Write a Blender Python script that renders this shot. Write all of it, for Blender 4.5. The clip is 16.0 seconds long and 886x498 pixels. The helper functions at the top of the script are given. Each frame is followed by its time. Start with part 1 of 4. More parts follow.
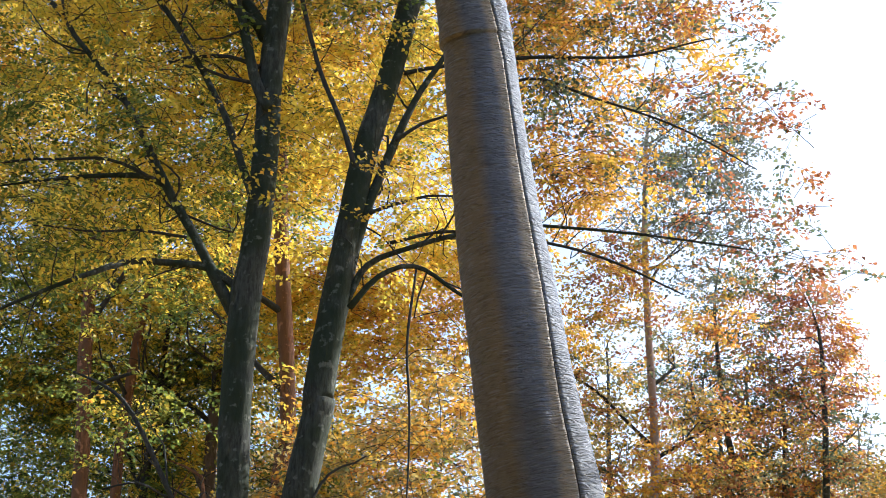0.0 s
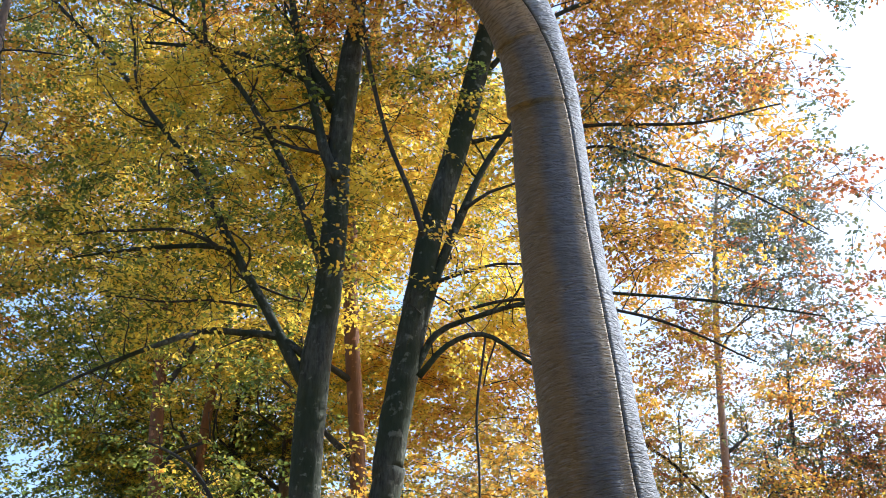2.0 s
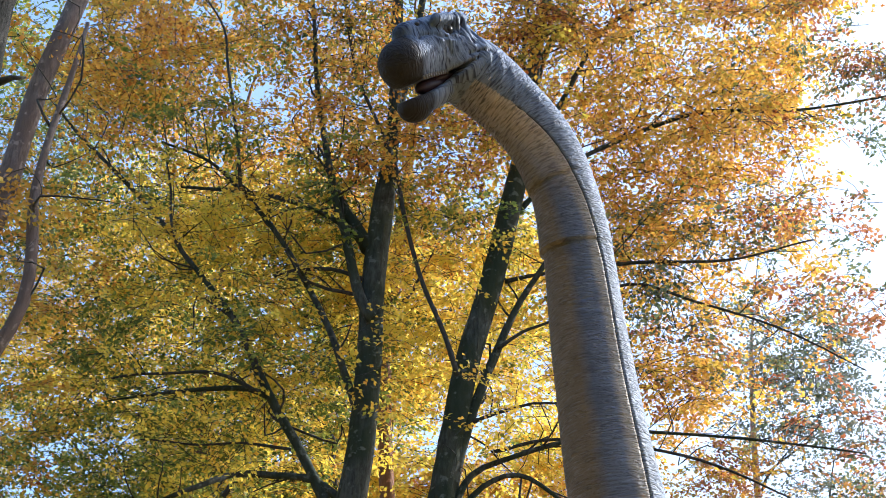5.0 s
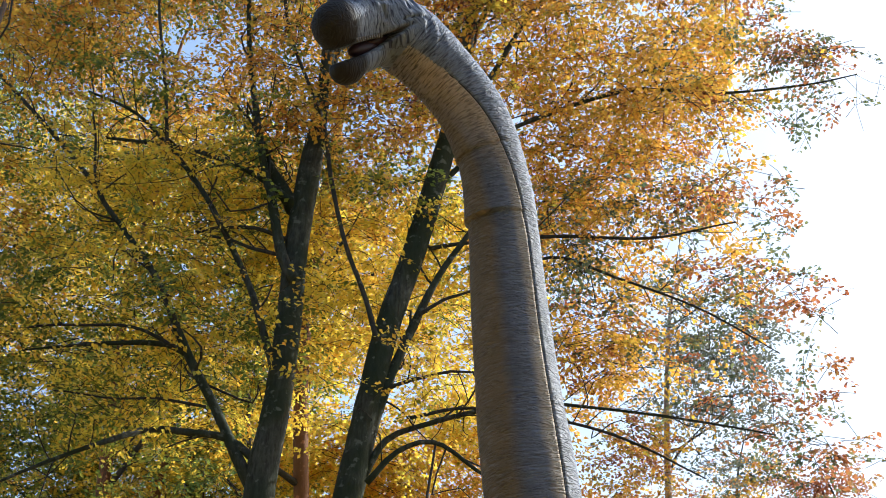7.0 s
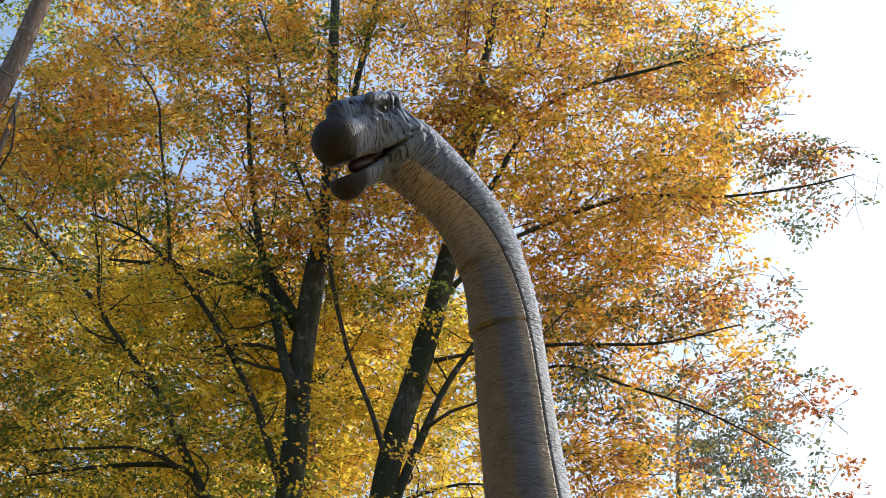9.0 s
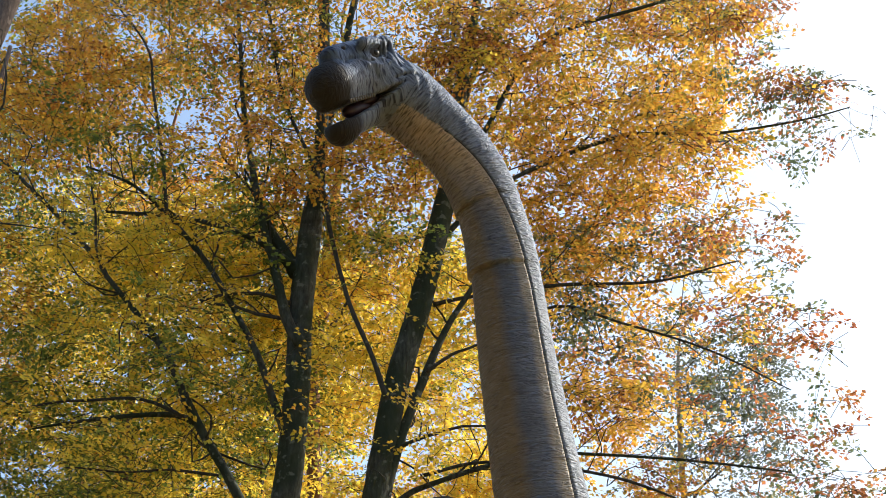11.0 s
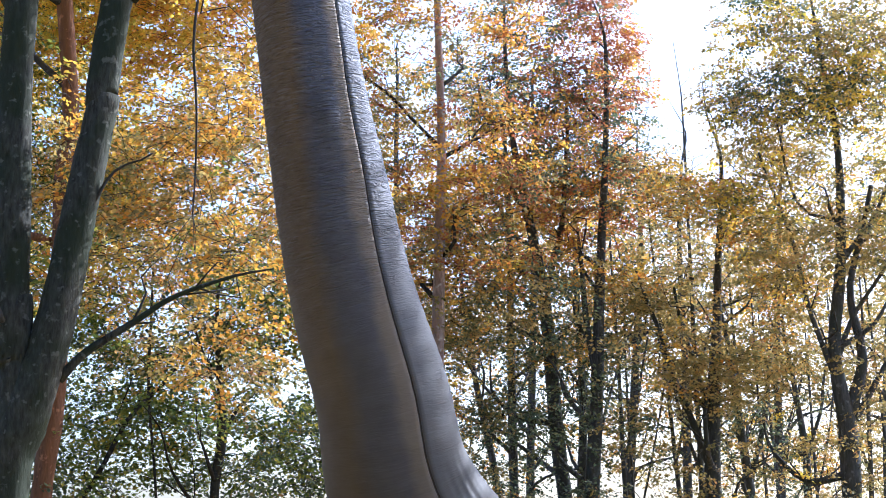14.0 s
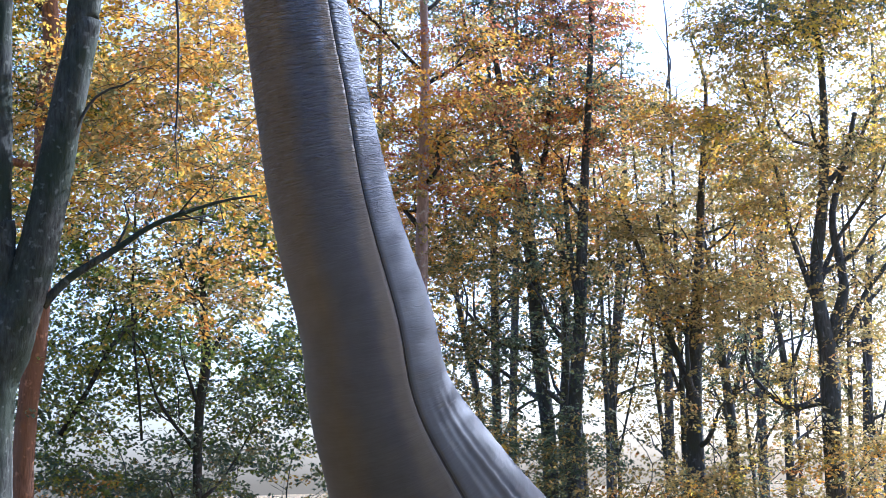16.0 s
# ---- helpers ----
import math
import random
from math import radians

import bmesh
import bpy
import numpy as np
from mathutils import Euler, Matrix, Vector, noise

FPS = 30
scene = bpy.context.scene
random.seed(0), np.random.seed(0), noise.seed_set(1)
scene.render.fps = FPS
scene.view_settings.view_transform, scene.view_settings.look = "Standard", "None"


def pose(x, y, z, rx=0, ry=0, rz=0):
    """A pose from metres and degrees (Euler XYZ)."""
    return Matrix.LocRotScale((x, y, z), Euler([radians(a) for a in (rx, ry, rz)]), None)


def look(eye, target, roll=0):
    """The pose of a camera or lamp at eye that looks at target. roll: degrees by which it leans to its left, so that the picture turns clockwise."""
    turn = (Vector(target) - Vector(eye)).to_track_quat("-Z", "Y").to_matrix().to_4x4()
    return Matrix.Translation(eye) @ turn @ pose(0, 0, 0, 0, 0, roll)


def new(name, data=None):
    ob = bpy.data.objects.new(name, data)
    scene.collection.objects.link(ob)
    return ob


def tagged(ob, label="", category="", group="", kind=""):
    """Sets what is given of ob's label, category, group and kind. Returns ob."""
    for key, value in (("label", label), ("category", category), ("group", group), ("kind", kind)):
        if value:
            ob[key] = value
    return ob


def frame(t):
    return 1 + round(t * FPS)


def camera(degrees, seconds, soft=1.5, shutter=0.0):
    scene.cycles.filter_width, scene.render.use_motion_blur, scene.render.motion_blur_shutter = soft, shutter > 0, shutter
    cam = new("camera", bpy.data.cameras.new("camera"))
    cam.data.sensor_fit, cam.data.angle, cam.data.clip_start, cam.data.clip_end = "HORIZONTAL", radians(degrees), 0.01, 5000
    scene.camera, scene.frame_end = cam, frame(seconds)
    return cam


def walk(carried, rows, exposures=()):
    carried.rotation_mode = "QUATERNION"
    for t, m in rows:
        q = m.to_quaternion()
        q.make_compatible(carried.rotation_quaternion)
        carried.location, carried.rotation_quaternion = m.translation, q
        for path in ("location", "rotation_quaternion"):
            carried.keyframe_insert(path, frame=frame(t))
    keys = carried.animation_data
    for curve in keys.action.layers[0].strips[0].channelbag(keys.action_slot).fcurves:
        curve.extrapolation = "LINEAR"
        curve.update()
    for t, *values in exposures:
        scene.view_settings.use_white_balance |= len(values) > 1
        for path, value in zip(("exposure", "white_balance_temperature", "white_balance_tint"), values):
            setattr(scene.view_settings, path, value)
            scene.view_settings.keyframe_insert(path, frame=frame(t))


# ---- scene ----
EYE = 1.6
cam = camera(32.70, 16.0, soft=0.9)
# seconds, yaw, pitch, roll of a hand-held camera that turns on the spot
ROWS = [
    (0, -0.00, 23.00, -0.00),
    (0.5, -0.39, 23.81, 0.44),
    (1, -0.64, 23.29, 0.23),
    (1.5, 0.34, 22.61, 0.04),
    (2, 2.88, 25.57, 0.76),
    (2.5, 4.66, 29.80, 1.45),
    (3, 4.86, 32.40, 1.04),
    (3.5, 4.71, 33.36, 0.63),
    (4, 4.73, 33.86, 0.58),
    (4.2, 4.74, 33.25, 0.76),
    (6.3, 3.60, 29.89, 1.28),
    (6.5, 3.07, 29.85, 1.56),
    (7, 1.06, 29.64, 1.94),
    (7.5, -0.35, 30.60, 2.30),
    (8, 0.41, 33.12, 2.12),
    (8.2, 0.62, 33.70, 1.94),
    (10.3, 1.83, 33.95, -1.99),
    (10.5, 1.77, 33.40, -1.69),
    (11, 1.21, 31.73, -1.16),
    (11.5, -0.77, 27.49, -1.63),
    (12, -2.64, 20.71, -1.65),
    (12.5, -3.93, 16.45, -1.13),
    (13, -5.73, 14.80, -1.35),
    (13.5, -7.53, 12.84, -1.60),
    (14, -8.16, 11.51, -1.67),
    (14.5, -8.41, 10.81, -1.64),
    (15, -8.48, 10.31, -1.67),
    (15.5, -8.51, 9.87, -1.74),
    (16, -8.71, 8.71, -1.69),
]
EXPOSURES = [(0.0, 1.13, 5500, 7), (1.6, 1.08, 5500, 7), (2.6, 1.33, 5200, 7), (4.2, 1.35, 5200, 7), (6.3, 1.04, 5600, 6), (7.5, 0.90, 5900, 3), (8.0, 0.86, 6000, 5), (11.0, 0.94, 6050, 4), (12.0, 0.93, 6250, 7), (12.7, 0.98, 6050, 9), (13.5, 1.18, 5350, 13), (14.5, 1.42, 4750, 15), (16.0, 1.44, 4600, 16)]
walk(cam, [(t, pose(0, 0, EYE, 90 + pitch, 0, yaw) @ pose(0, 0, 0, 0, 0, roll)) for t, yaw, pitch, roll in ROWS], EXPOSURES)

# ---- light ----
SUN_AZ, SUN_EL = 61.0, 33.0          # degrees to the right of straight ahead, and up
world = bpy.data.worlds.new("world")
scene.world = world
world.use_nodes = True
wn = world.node_tree
sky = wn.nodes.new("ShaderNodeTexSky")
sky.sky_type, sky.sun_disc = "NISHITA", False
sky.sun_elevation, sky.sun_rotation = radians(SUN_EL), radians(SUN_AZ)
sky.air_density, sky.dust_density, sky.ozone_density = 1.0, 3.6, 0.5
wn.nodes["Background"].inputs["Strength"].default_value = 0.15
wn.links.new(sky.outputs[0], wn.nodes["Background"].inputs["Color"])
sun = new("sun", bpy.data.lights.new("sun", "SUN"))
sun.data.energy, sun.data.angle, sun.data.color = 3.8, radians(0.5), (1.0, 0.9, 0.76)
a, e = radians(SUN_AZ), radians(SUN_EL)
sun.matrix_world = look((math.sin(a) * math.cos(e) * 60, math.cos(a) * math.cos(e) * 60, math.sin(e) * 60), (0, 0, 0))


# ---- materials ----
def material(name, rough=0.8, metal=0.0):
    m = bpy.data.materials.new(name)
    m.use_nodes = True
    b = m.node_tree.nodes["Principled BSDF"]
    b.inputs["Roughness"].default_value, b.inputs["Metallic"].default_value = rough, metal
    return m, m.node_tree, b


def node(nt, kind, **values):
    n = nt.nodes.new(kind)
    for key, value in values.items():
        n.inputs[key.replace("_", " ")].default_value = value
    return n


def ramp(nt, source, stops, mode="LINEAR"):
    r = nt.nodes.new("ShaderNodeValToRGB")
    r.color_ramp.interpolation = mode
    while len(r.color_ramp.elements) < len(stops):
        r.color_ramp.elements.new(0.5)
    for el, (p, c) in zip(r.color_ramp.elements, stops):
        el.position, el.color = p, (*c, 1) if len(c) == 3 else c
    nt.links.new(source, r.inputs[0])
    return r.outputs[0]


def mix(nt, kind, fac, one, two):
    n = nt.nodes.new("ShaderNodeMix")
    n.data_type, n.blend_type = "RGBA", kind
    for socket, value in ((n.inputs[0], fac), (n.inputs[6], one), (n.inputs[7], two)):
        if isinstance(value, (int, float)):
            socket.default_value = value
        elif isinstance(value, tuple):
            socket.default_value = (*value, 1)
        else:
            nt.links.new(value, socket)
    return n.outputs[2]


def bump(nt, b, height, strength, distance):
    n = node(nt, "ShaderNodeBump", Strength=strength, Distance=distance)
    nt.links.new(height, n.inputs["Height"])
    nt.links.new(n.outputs[0], b.inputs["Normal"])


def leaf_material(name, stops, patch):
    """Thin autumn leaves that let light through; each spray turns colour on its own, each leaf a little off its spray."""
    m, nt, b = material(name, 0.5)
    b.inputs["Specular IOR Level"].default_value = 0.3
    rnd = nt.nodes.new("ShaderNodeNewGeometry")
    pos = nt.nodes.new("ShaderNodeTexCoord")
    mp = node(nt, "ShaderNodeMapping", Scale=(1.0, 1.0, 2.6))
    nt.links.new(pos.outputs["Object"], mp.inputs["Vector"])
    spray = node(nt, "ShaderNodeTexNoise", Scale=1.5, Detail=2.5, Roughness=0.6)
    nt.links.new(mp.outputs[0], spray.inputs["Vector"])
    wide = node(nt, "ShaderNodeMapRange", From_Min=0.30, From_Max=0.70, To_Min=-0.12, To_Max=0.72)
    nt.links.new(spray.outputs["Fac"], wide.inputs["Value"])
    tone = nt.nodes.new("ShaderNodeMath")
    tone.operation = "MULTIPLY_ADD"
    nt.links.new(rnd.outputs["Random Per Island"], tone.inputs[0])
    tone.inputs[1].default_value = 0.40
    nt.links.new(wide.outputs[0], tone.inputs[2])
    col = ramp(nt, tone.outputs[0], stops)
    n = node(nt, "ShaderNodeTexNoise", Scale=0.55, Detail=2.0)
    nt.links.new(pos.outputs["Object"], n.inputs["Vector"])
    fac = ramp(nt, n.outputs["Fac"], [(0.45, (0, 0, 0)), (0.65, (0.5, 0.5, 0.5))])
    col = mix(nt, "MIX", fac, col, patch)
    nt.links.new(col, b.inputs["Base Color"])
    tr = nt.nodes.new("ShaderNodeBsdfTranslucent")
    warm = mix(nt, "MULTIPLY", 0.35, col, (1.0, 0.95, 0.5))
    nt.links.new(warm, tr.inputs["Color"])
    mx = node(nt, "ShaderNodeMixShader", Fac=0.55)
    nt.links.new(b.outputs[0], mx.inputs[1])
    nt.links.new(tr.outputs[0], mx.inputs[2])
    nt.links.new(mx.outputs[0], nt.nodes["Material Output"].inputs["Surface"])
    return m


LEAF = {
    "gold": leaf_material("leaf_gold", [(0, (0.282, 0.302, 0.055)), (0.2, (0.584, 0.525, 0.075)), (0.5, (0.866, 0.662, 0.089)), (0.8, (0.886, 0.565, 0.084)), (1, (0.665, 0.293, 0.059))], (0.845, 0.662, 0.092)),
    "green": leaf_material("leaf_green", [(0, (0.058, 0.096, 0.042)), (0.35, (0.144, 0.203, 0.053)), (0.65, (0.318, 0.337, 0.065)), (0.85, (0.597, 0.501, 0.081)), (1, (0.530, 0.289, 0.066))], (0.183, 0.241, 0.057)),
    "orange": leaf_material("leaf_orange", [(0, (0.134, 0.155, 0.043)), (0.18, (0.385, 0.356, 0.061)), (0.4, (0.771, 0.511, 0.078)), (0.6, (0.732, 0.385, 0.066)), (0.8, (0.540, 0.212, 0.049)), (1, (0.231, 0.096, 0.040))], (0.636, 0.404, 0.068)),
    # rust, olive and dark hold extra blue that stands in for distant haze
    "rust": leaf_material("leaf_rust", [(0, (0.202, 0.185, 0.082)), (0.25, (0.405, 0.253, 0.099)), (0.5, (0.455, 0.185, 0.084)), (0.8, (0.354, 0.118, 0.069)), (1, (0.185, 0.093, 0.061))], (0.405, 0.194, 0.086)),
    "olive": leaf_material("leaf_olive", [(0, (0.111, 0.139, 0.080)), (0.3, (0.260, 0.246, 0.108)), (0.55, (0.436, 0.343, 0.129)), (0.8, (0.613, 0.428, 0.138)), (1, (0.501, 0.232, 0.108))], (0.408, 0.315, 0.124)),
    "dark": leaf_material("leaf_dark_green", [(0, (0.056, 0.090, 0.082)), (0.4, (0.120, 0.163, 0.112)), (0.7, (0.215, 0.232, 0.126)), (0.9, (0.344, 0.284, 0.110)), (1, (0.413, 0.241, 0.111))], (0.112, 0.155, 0.094)),
    "needle": leaf_material("pine_needle", [(0, (0.103, 0.129, 0.123)), (0.6, (0.172, 0.189, 0.170)), (1, (0.258, 0.232, 0.183))], (0.146, 0.172, 0.152)),
}


def bark_material(name, dark, light, moss, streak, strength, depth=0.03):
    m, nt, b = material(name, 0.9)
    pos = nt.nodes.new("ShaderNodeTexCoord")
    mp = node(nt, "ShaderNodeMapping", Scale=streak)
    nt.links.new(pos.outputs["Object"], mp.inputs["Vector"])
    n1 = node(nt, "ShaderNodeTexNoise", Scale=6.0, Detail=8.0, Roughness=0.65)
    nt.links.new(mp.outputs[0], n1.inputs["Vector"])
    n2 = node(nt, "ShaderNodeTexNoise", Scale=1.3, Detail=4.0)
    nt.links.new(pos.outputs["Object"], n2.inputs["Vector"])
    n3 = node(nt, "ShaderNodeTexNoise", Scale=9.0, Detail=6.0)
    nt.links.new(pos.outputs["Object"], n3.inputs["Vector"])
    col = ramp(nt, n1.outputs["Fac"], [(0.32, dark), (0.68, light)])
    col = mix(nt, "MIX", ramp(nt, n2.outputs["Fac"], [(0.42, (0, 0, 0)), (0.56, (0.85, 0.85, 0.85))]), col, moss)
    col = mix(nt, "MIX", ramp(nt, n3.outputs["Fac"], [(0.6, (0, 0, 0)), (0.68, (0.7, 0.7, 0.7))]), col, tuple(min(0.6, 1.7 * c) for c in light))
    nt.links.new(col, b.inputs["Base Color"])
    b.inputs["Specular IOR Level"].default_value = 0.1 if depth > 0.05 else 0.35
    bump(nt, b, n1.outputs["Fac"], strength, depth)
    return m


BEECH_BARK = bark_material("beech_bark", (0.013, 0.015, 0.011), (0.082, 0.084, 0.070), (0.020, 0.030, 0.014), (3, 3, 0.8), 0.6)
PINE_BARK = bark_material("pine_bark", (0.07, 0.032, 0.018), (0.26, 0.125, 0.065), (0.17, 0.085, 0.045), (4, 4, 0.7), 0.8)
PALE_BARK = bark_material("pale_bark", (0.22, 0.165, 0.15), (0.52, 0.42, 0.385), (0.36, 0.27, 0.24), (3, 3, 0.8), 0.6)
# bark of the distant stems, paler and bluer to paint haze into it
HAZED_BARK = bark_material("hazed_bark", (0.035, 0.038, 0.042), (0.115, 0.12, 0.125), (0.055, 0.064, 0.060), (4, 4, 0.8), 0.6)
DARK_BARK = bark_material("dark_bark", (0.020, 0.018, 0.017), (0.075, 0.068, 0.060), (0.036, 0.037, 0.030), (4, 4, 0.8), 0.6)
GREY_BARK = bark_material("grey_pine_bark", (0.065, 0.048, 0.042), (0.20, 0.155, 0.135), (0.12, 0.085, 0.07), (3, 3, 0.8), 0.8)
RIDGE_BARK = bark_material("ridged_bark", (0.005, 0.005, 0.004), (0.07, 0.065, 0.058), (0.014, 0.013, 0.011), (4, 4, 0.7), 1.0, 0.09)


THROAT = 0.80  # the throat behind the jaw, as a share of 12 m


def skin_material():
    """Painted rubber skin: tan belly side, blue-grey back, fine cross wrinkles and short brushed strokes."""
    m, nt, b = material("statue_skin", 0.66)
    b.inputs["Specular IOR Level"].default_value = 0.22
    tc = nt.nodes.new("ShaderNodeTexCoord")
    sep = nt.nodes.new("ShaderNodeSeparateXYZ")
    nt.links.new(tc.outputs["UV"], sep.inputs[0])

    def strokes(scale, detail, twist):
        mp = node(nt, "ShaderNodeMapping", Scale=scale)
        nt.links.new(tc.outputs["UV"], mp.inputs["Vector"])
        n = node(nt, "ShaderNodeTexNoise", Scale=1.0, Detail=detail, Roughness=0.55, Distortion=twist)
        nt.links.new(mp.outputs[0], n.inputs["Vector"])
        return n.outputs["Fac"]

    wrinkle = strokes((15.0, 29.0, 1.0), 2.0, 1.9)
    brush = strokes((18.0, 58.0, 1.0), 2.0, 0.4)
    big = node(nt, "ShaderNodeTexNoise", Scale=1.6, Detail=6.0, Roughness=0.6)
    nt.links.new(tc.outputs["Object"], big.inputs["Vector"])
    # round the neck: 0 is the seam on the near side, 0.25 the throat, 0.75 the back
    add = nt.nodes.new("ShaderNodeMath")
    add.operation = "MULTIPLY_ADD"
    nt.links.new(big.outputs["Fac"], add.inputs[0])
    add.inputs[1].default_value = 0.08
    nt.links.new(sep.outputs[0], add.inputs[2])
    # past the seam (1.0) the blue-grey is paled for sun and sky light
    pig = ramp(nt, add.outputs[0], [(0.0, (0.26, 0.28, 0.32)), (0.034, (0.30, 0.29, 0.28)), (0.042, (0.42, 0.37, 0.31)), (0.075, (0.37, 0.33, 0.285)), (0.10, (0.17, 0.19, 0.25)), (0.165, (0.155, 0.17, 0.225)), (0.215, (0.25, 0.19, 0.125)), (0.42, (0.22, 0.165, 0.105)), (0.55, (0.10, 0.13, 0.20)), (0.80, (0.11, 0.15, 0.245)), (1.0, (0.21, 0.235, 0.29))])
    # lengthwise: the tan throat below the head, its colour brightened as if sunlit, then the dark muzzle (the head's
    # own run starts at 100)
    high = nt.nodes.new("ShaderNodeMath")
    high.operation = "DIVIDE"
    high.inputs[1].default_value = 12.0
    nt.links.new(sep.outputs[1], high.inputs[0])
    bend = ramp(nt, high.outputs[0], [(THROAT - 0.12, (0, 0, 0)), (THROAT - 0.05, (1, 1, 1)), (THROAT - 0.02, (1, 1, 1)), (THROAT + 0.013, (0.1, 0.1, 0.1))])
    throat = ramp(nt, add.outputs[0], [(0.03, (0, 0, 0)), (0.05, (0.85, 0.85, 0.85)), (0.14, (0.7, 0.7, 0.7)), (0.22, (0.1, 0.1, 0.1)), (0.5, (0, 0, 0))])
    pig = mix(nt, "MIX", mix(nt, "MULTIPLY", 1.0, bend, throat), pig, (0.66, 0.51, 0.37))
    # a browner coat low on the neck, darkened to paint in its shade
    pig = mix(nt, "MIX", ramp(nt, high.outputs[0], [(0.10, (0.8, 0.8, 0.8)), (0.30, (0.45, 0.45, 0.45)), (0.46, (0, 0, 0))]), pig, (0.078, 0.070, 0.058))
    snout = nt.nodes.new("ShaderNodeMath")
    snout.operation = "SUBTRACT"
    nt.links.new(sep.outputs[1], snout.inputs[0])
    snout.inputs[1].default_value = 100.0
    soft_edge = nt.nodes.new("ShaderNodeMath")
    soft_edge.operation = "MULTIPLY_ADD"
    nt.links.new(big.outputs["Fac"], soft_edge.inputs[0])
    soft_edge.inputs[1].default_value = 0.15
    nt.links.new(snout.outputs[0], soft_edge.inputs[2])
    # the wrinkles fade out towards the smooth base of the neck
    fade = ramp(nt, high.outputs[0], [(0.24, (0.06, 0.06, 0.06)), (0.38, (1, 1, 1)), (0.84, (1, 1, 1)), (0.95, (0.4, 0.4, 0.4))])
    # shade in the wrinkle hollows, put into the colour on top of the relief
    crease = mix(nt, "MULTIPLY", 1.0, ramp(nt, wrinkle, [(0.34, (0.55, 0.55, 0.55)), (0.47, (0.0, 0.0, 0.0))]), fade)
    col = mix(nt, "MULTIPLY", crease, pig, (0.5, 0.47, 0.47))
    # the brushed strokes are bold on head and throat, faint further down
    bold = ramp(nt, high.outputs[0], [(0.62, (0.05, 0.05, 0.05)), (0.82, (1, 1, 1))])
    dark_stroke = mix(nt, "MULTIPLY", 1.0, ramp(nt, brush, [(0.36, (1, 1, 1)), (0.5, (0.0, 0.0, 0.0))]), bold)
    col = mix(nt, "MULTIPLY", dark_stroke, col, (0.20, 0.20, 0.26))
    pale_stroke = mix(nt, "MULTIPLY", 1.0, ramp(nt, brush, [(0.54, (0.0, 0.0, 0.0)), (0.70, (0.14, 0.14, 0.14))]), fade)
    col = mix(nt, "SCREEN", pale_stroke, col, (0.5, 0.57, 0.70))
    col = mix(nt, "MIX", ramp(nt, soft_edge.outputs[0], [(0.575, (0, 0, 0)), (0.645, (0.97, 0.97, 0.97))]), col, (0.024, 0.019, 0.016))
    fine = node(nt, "ShaderNodeTexNoise", Scale=5.0, Detail=6.0)
    nt.links.new(tc.outputs["Object"], fine.inputs["Vector"])
    col = mix(nt, "MULTIPLY", 0.6, col, ramp(nt, fine.outputs["Fac"], [(0.3, (0.80, 0.79, 0.78)), (0.7, (1.12, 1.12, 1.12))]))
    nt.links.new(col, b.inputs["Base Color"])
    relief = mix(nt, "MULTIPLY", 1.0, mix(nt, "MIX", 0.25, wrinkle, brush), fade)
    bump(nt, b, relief, 1.0, 0.06)
    return m


def plain(name, colour, rough=0.5):
    m, nt, b = material(name, rough)
    tc = nt.nodes.new("ShaderNodeTexCoord")
    n = node(nt, "ShaderNodeTexNoise", Scale=18.0, Detail=4.0)
    nt.links.new(tc.outputs["Object"], n.inputs["Vector"])
    col = ramp(nt, n.outputs["Fac"], [(0.3, tuple(0.6 * c for c in colour)), (0.7, colour)])
    nt.links.new(col, b.inputs["Base Color"])
    bump(nt, b, n.outputs["Fac"], 0.2, 0.01)
    return m


SKIN = skin_material()
SOCKET_SHADE = plain("eye_socket_shade", (0.035, 0.028, 0.024), 0.55)
MOUTH = plain("mouth_lining", (0.04, 0.014, 0.02), 0.45)
EYEBALL = plain("dark_eye", (0.012, 0.01, 0.009), 0.5)
TOOTH = plain("tooth", (0.22, 0.19, 0.16), 0.5)
SEAM = plain("seam_joint", (0.05, 0.045, 0.045), 0.8)


def litter_material():
    m, nt, b = material("leaf_litter", 0.95)
    tc = nt.nodes.new("ShaderNodeTexCoord")
    v = node(nt, "ShaderNodeTexVoronoi", Scale=9.0)
    nt.links.new(tc.outputs["Object"], v.inputs["Vector"])
    n = node(nt, "ShaderNodeTexNoise", Scale=0.3, Detail=5.0)
    nt.links.new(tc.outputs["Object"], n.inputs["Vector"])
    col = ramp(nt, v.outputs["Color"], [(0.2, (0.12, 0.07, 0.03)), (0.6, (0.30, 0.17, 0.06)), (0.9, (0.38, 0.28, 0.08))])
    col = mix(nt, "MIX", ramp(nt, n.outputs["Fac"], [(0.45, (0, 0, 0)), (0.65, (0.8, 0.8, 0.8))]), col, (0.08, 0.10, 0.03))
    nt.links.new(col, b.inputs["Base Color"])
    bump(nt, b, v.outputs["Distance"], 0.6, 0.05)
    return m


LITTER = litter_material()

# ---- mesh helpers ----
rng = np.random.default_rng(7)


def mesh_object(name, verts, faces, mats, parent=None, smooth=True, slots=None, uvs=None):
    me = bpy.data.meshes.new(name)
    me.from_pydata(verts, [], faces)
    for m in mats:
        me.materials.append(m)
    if smooth:
        me.shade_smooth()
    if slots is not None:
        me.polygons.foreach_set("material_index", np.array(slots, dtype=np.int32))
    if uvs is not None:
        me.uv_layers.new(name="UVMap").data.foreach_set("uv", np.array(uvs, dtype=np.float32).ravel())
    ob = new(name, me)
    if parent:
        ob.parent = parent
    return ob


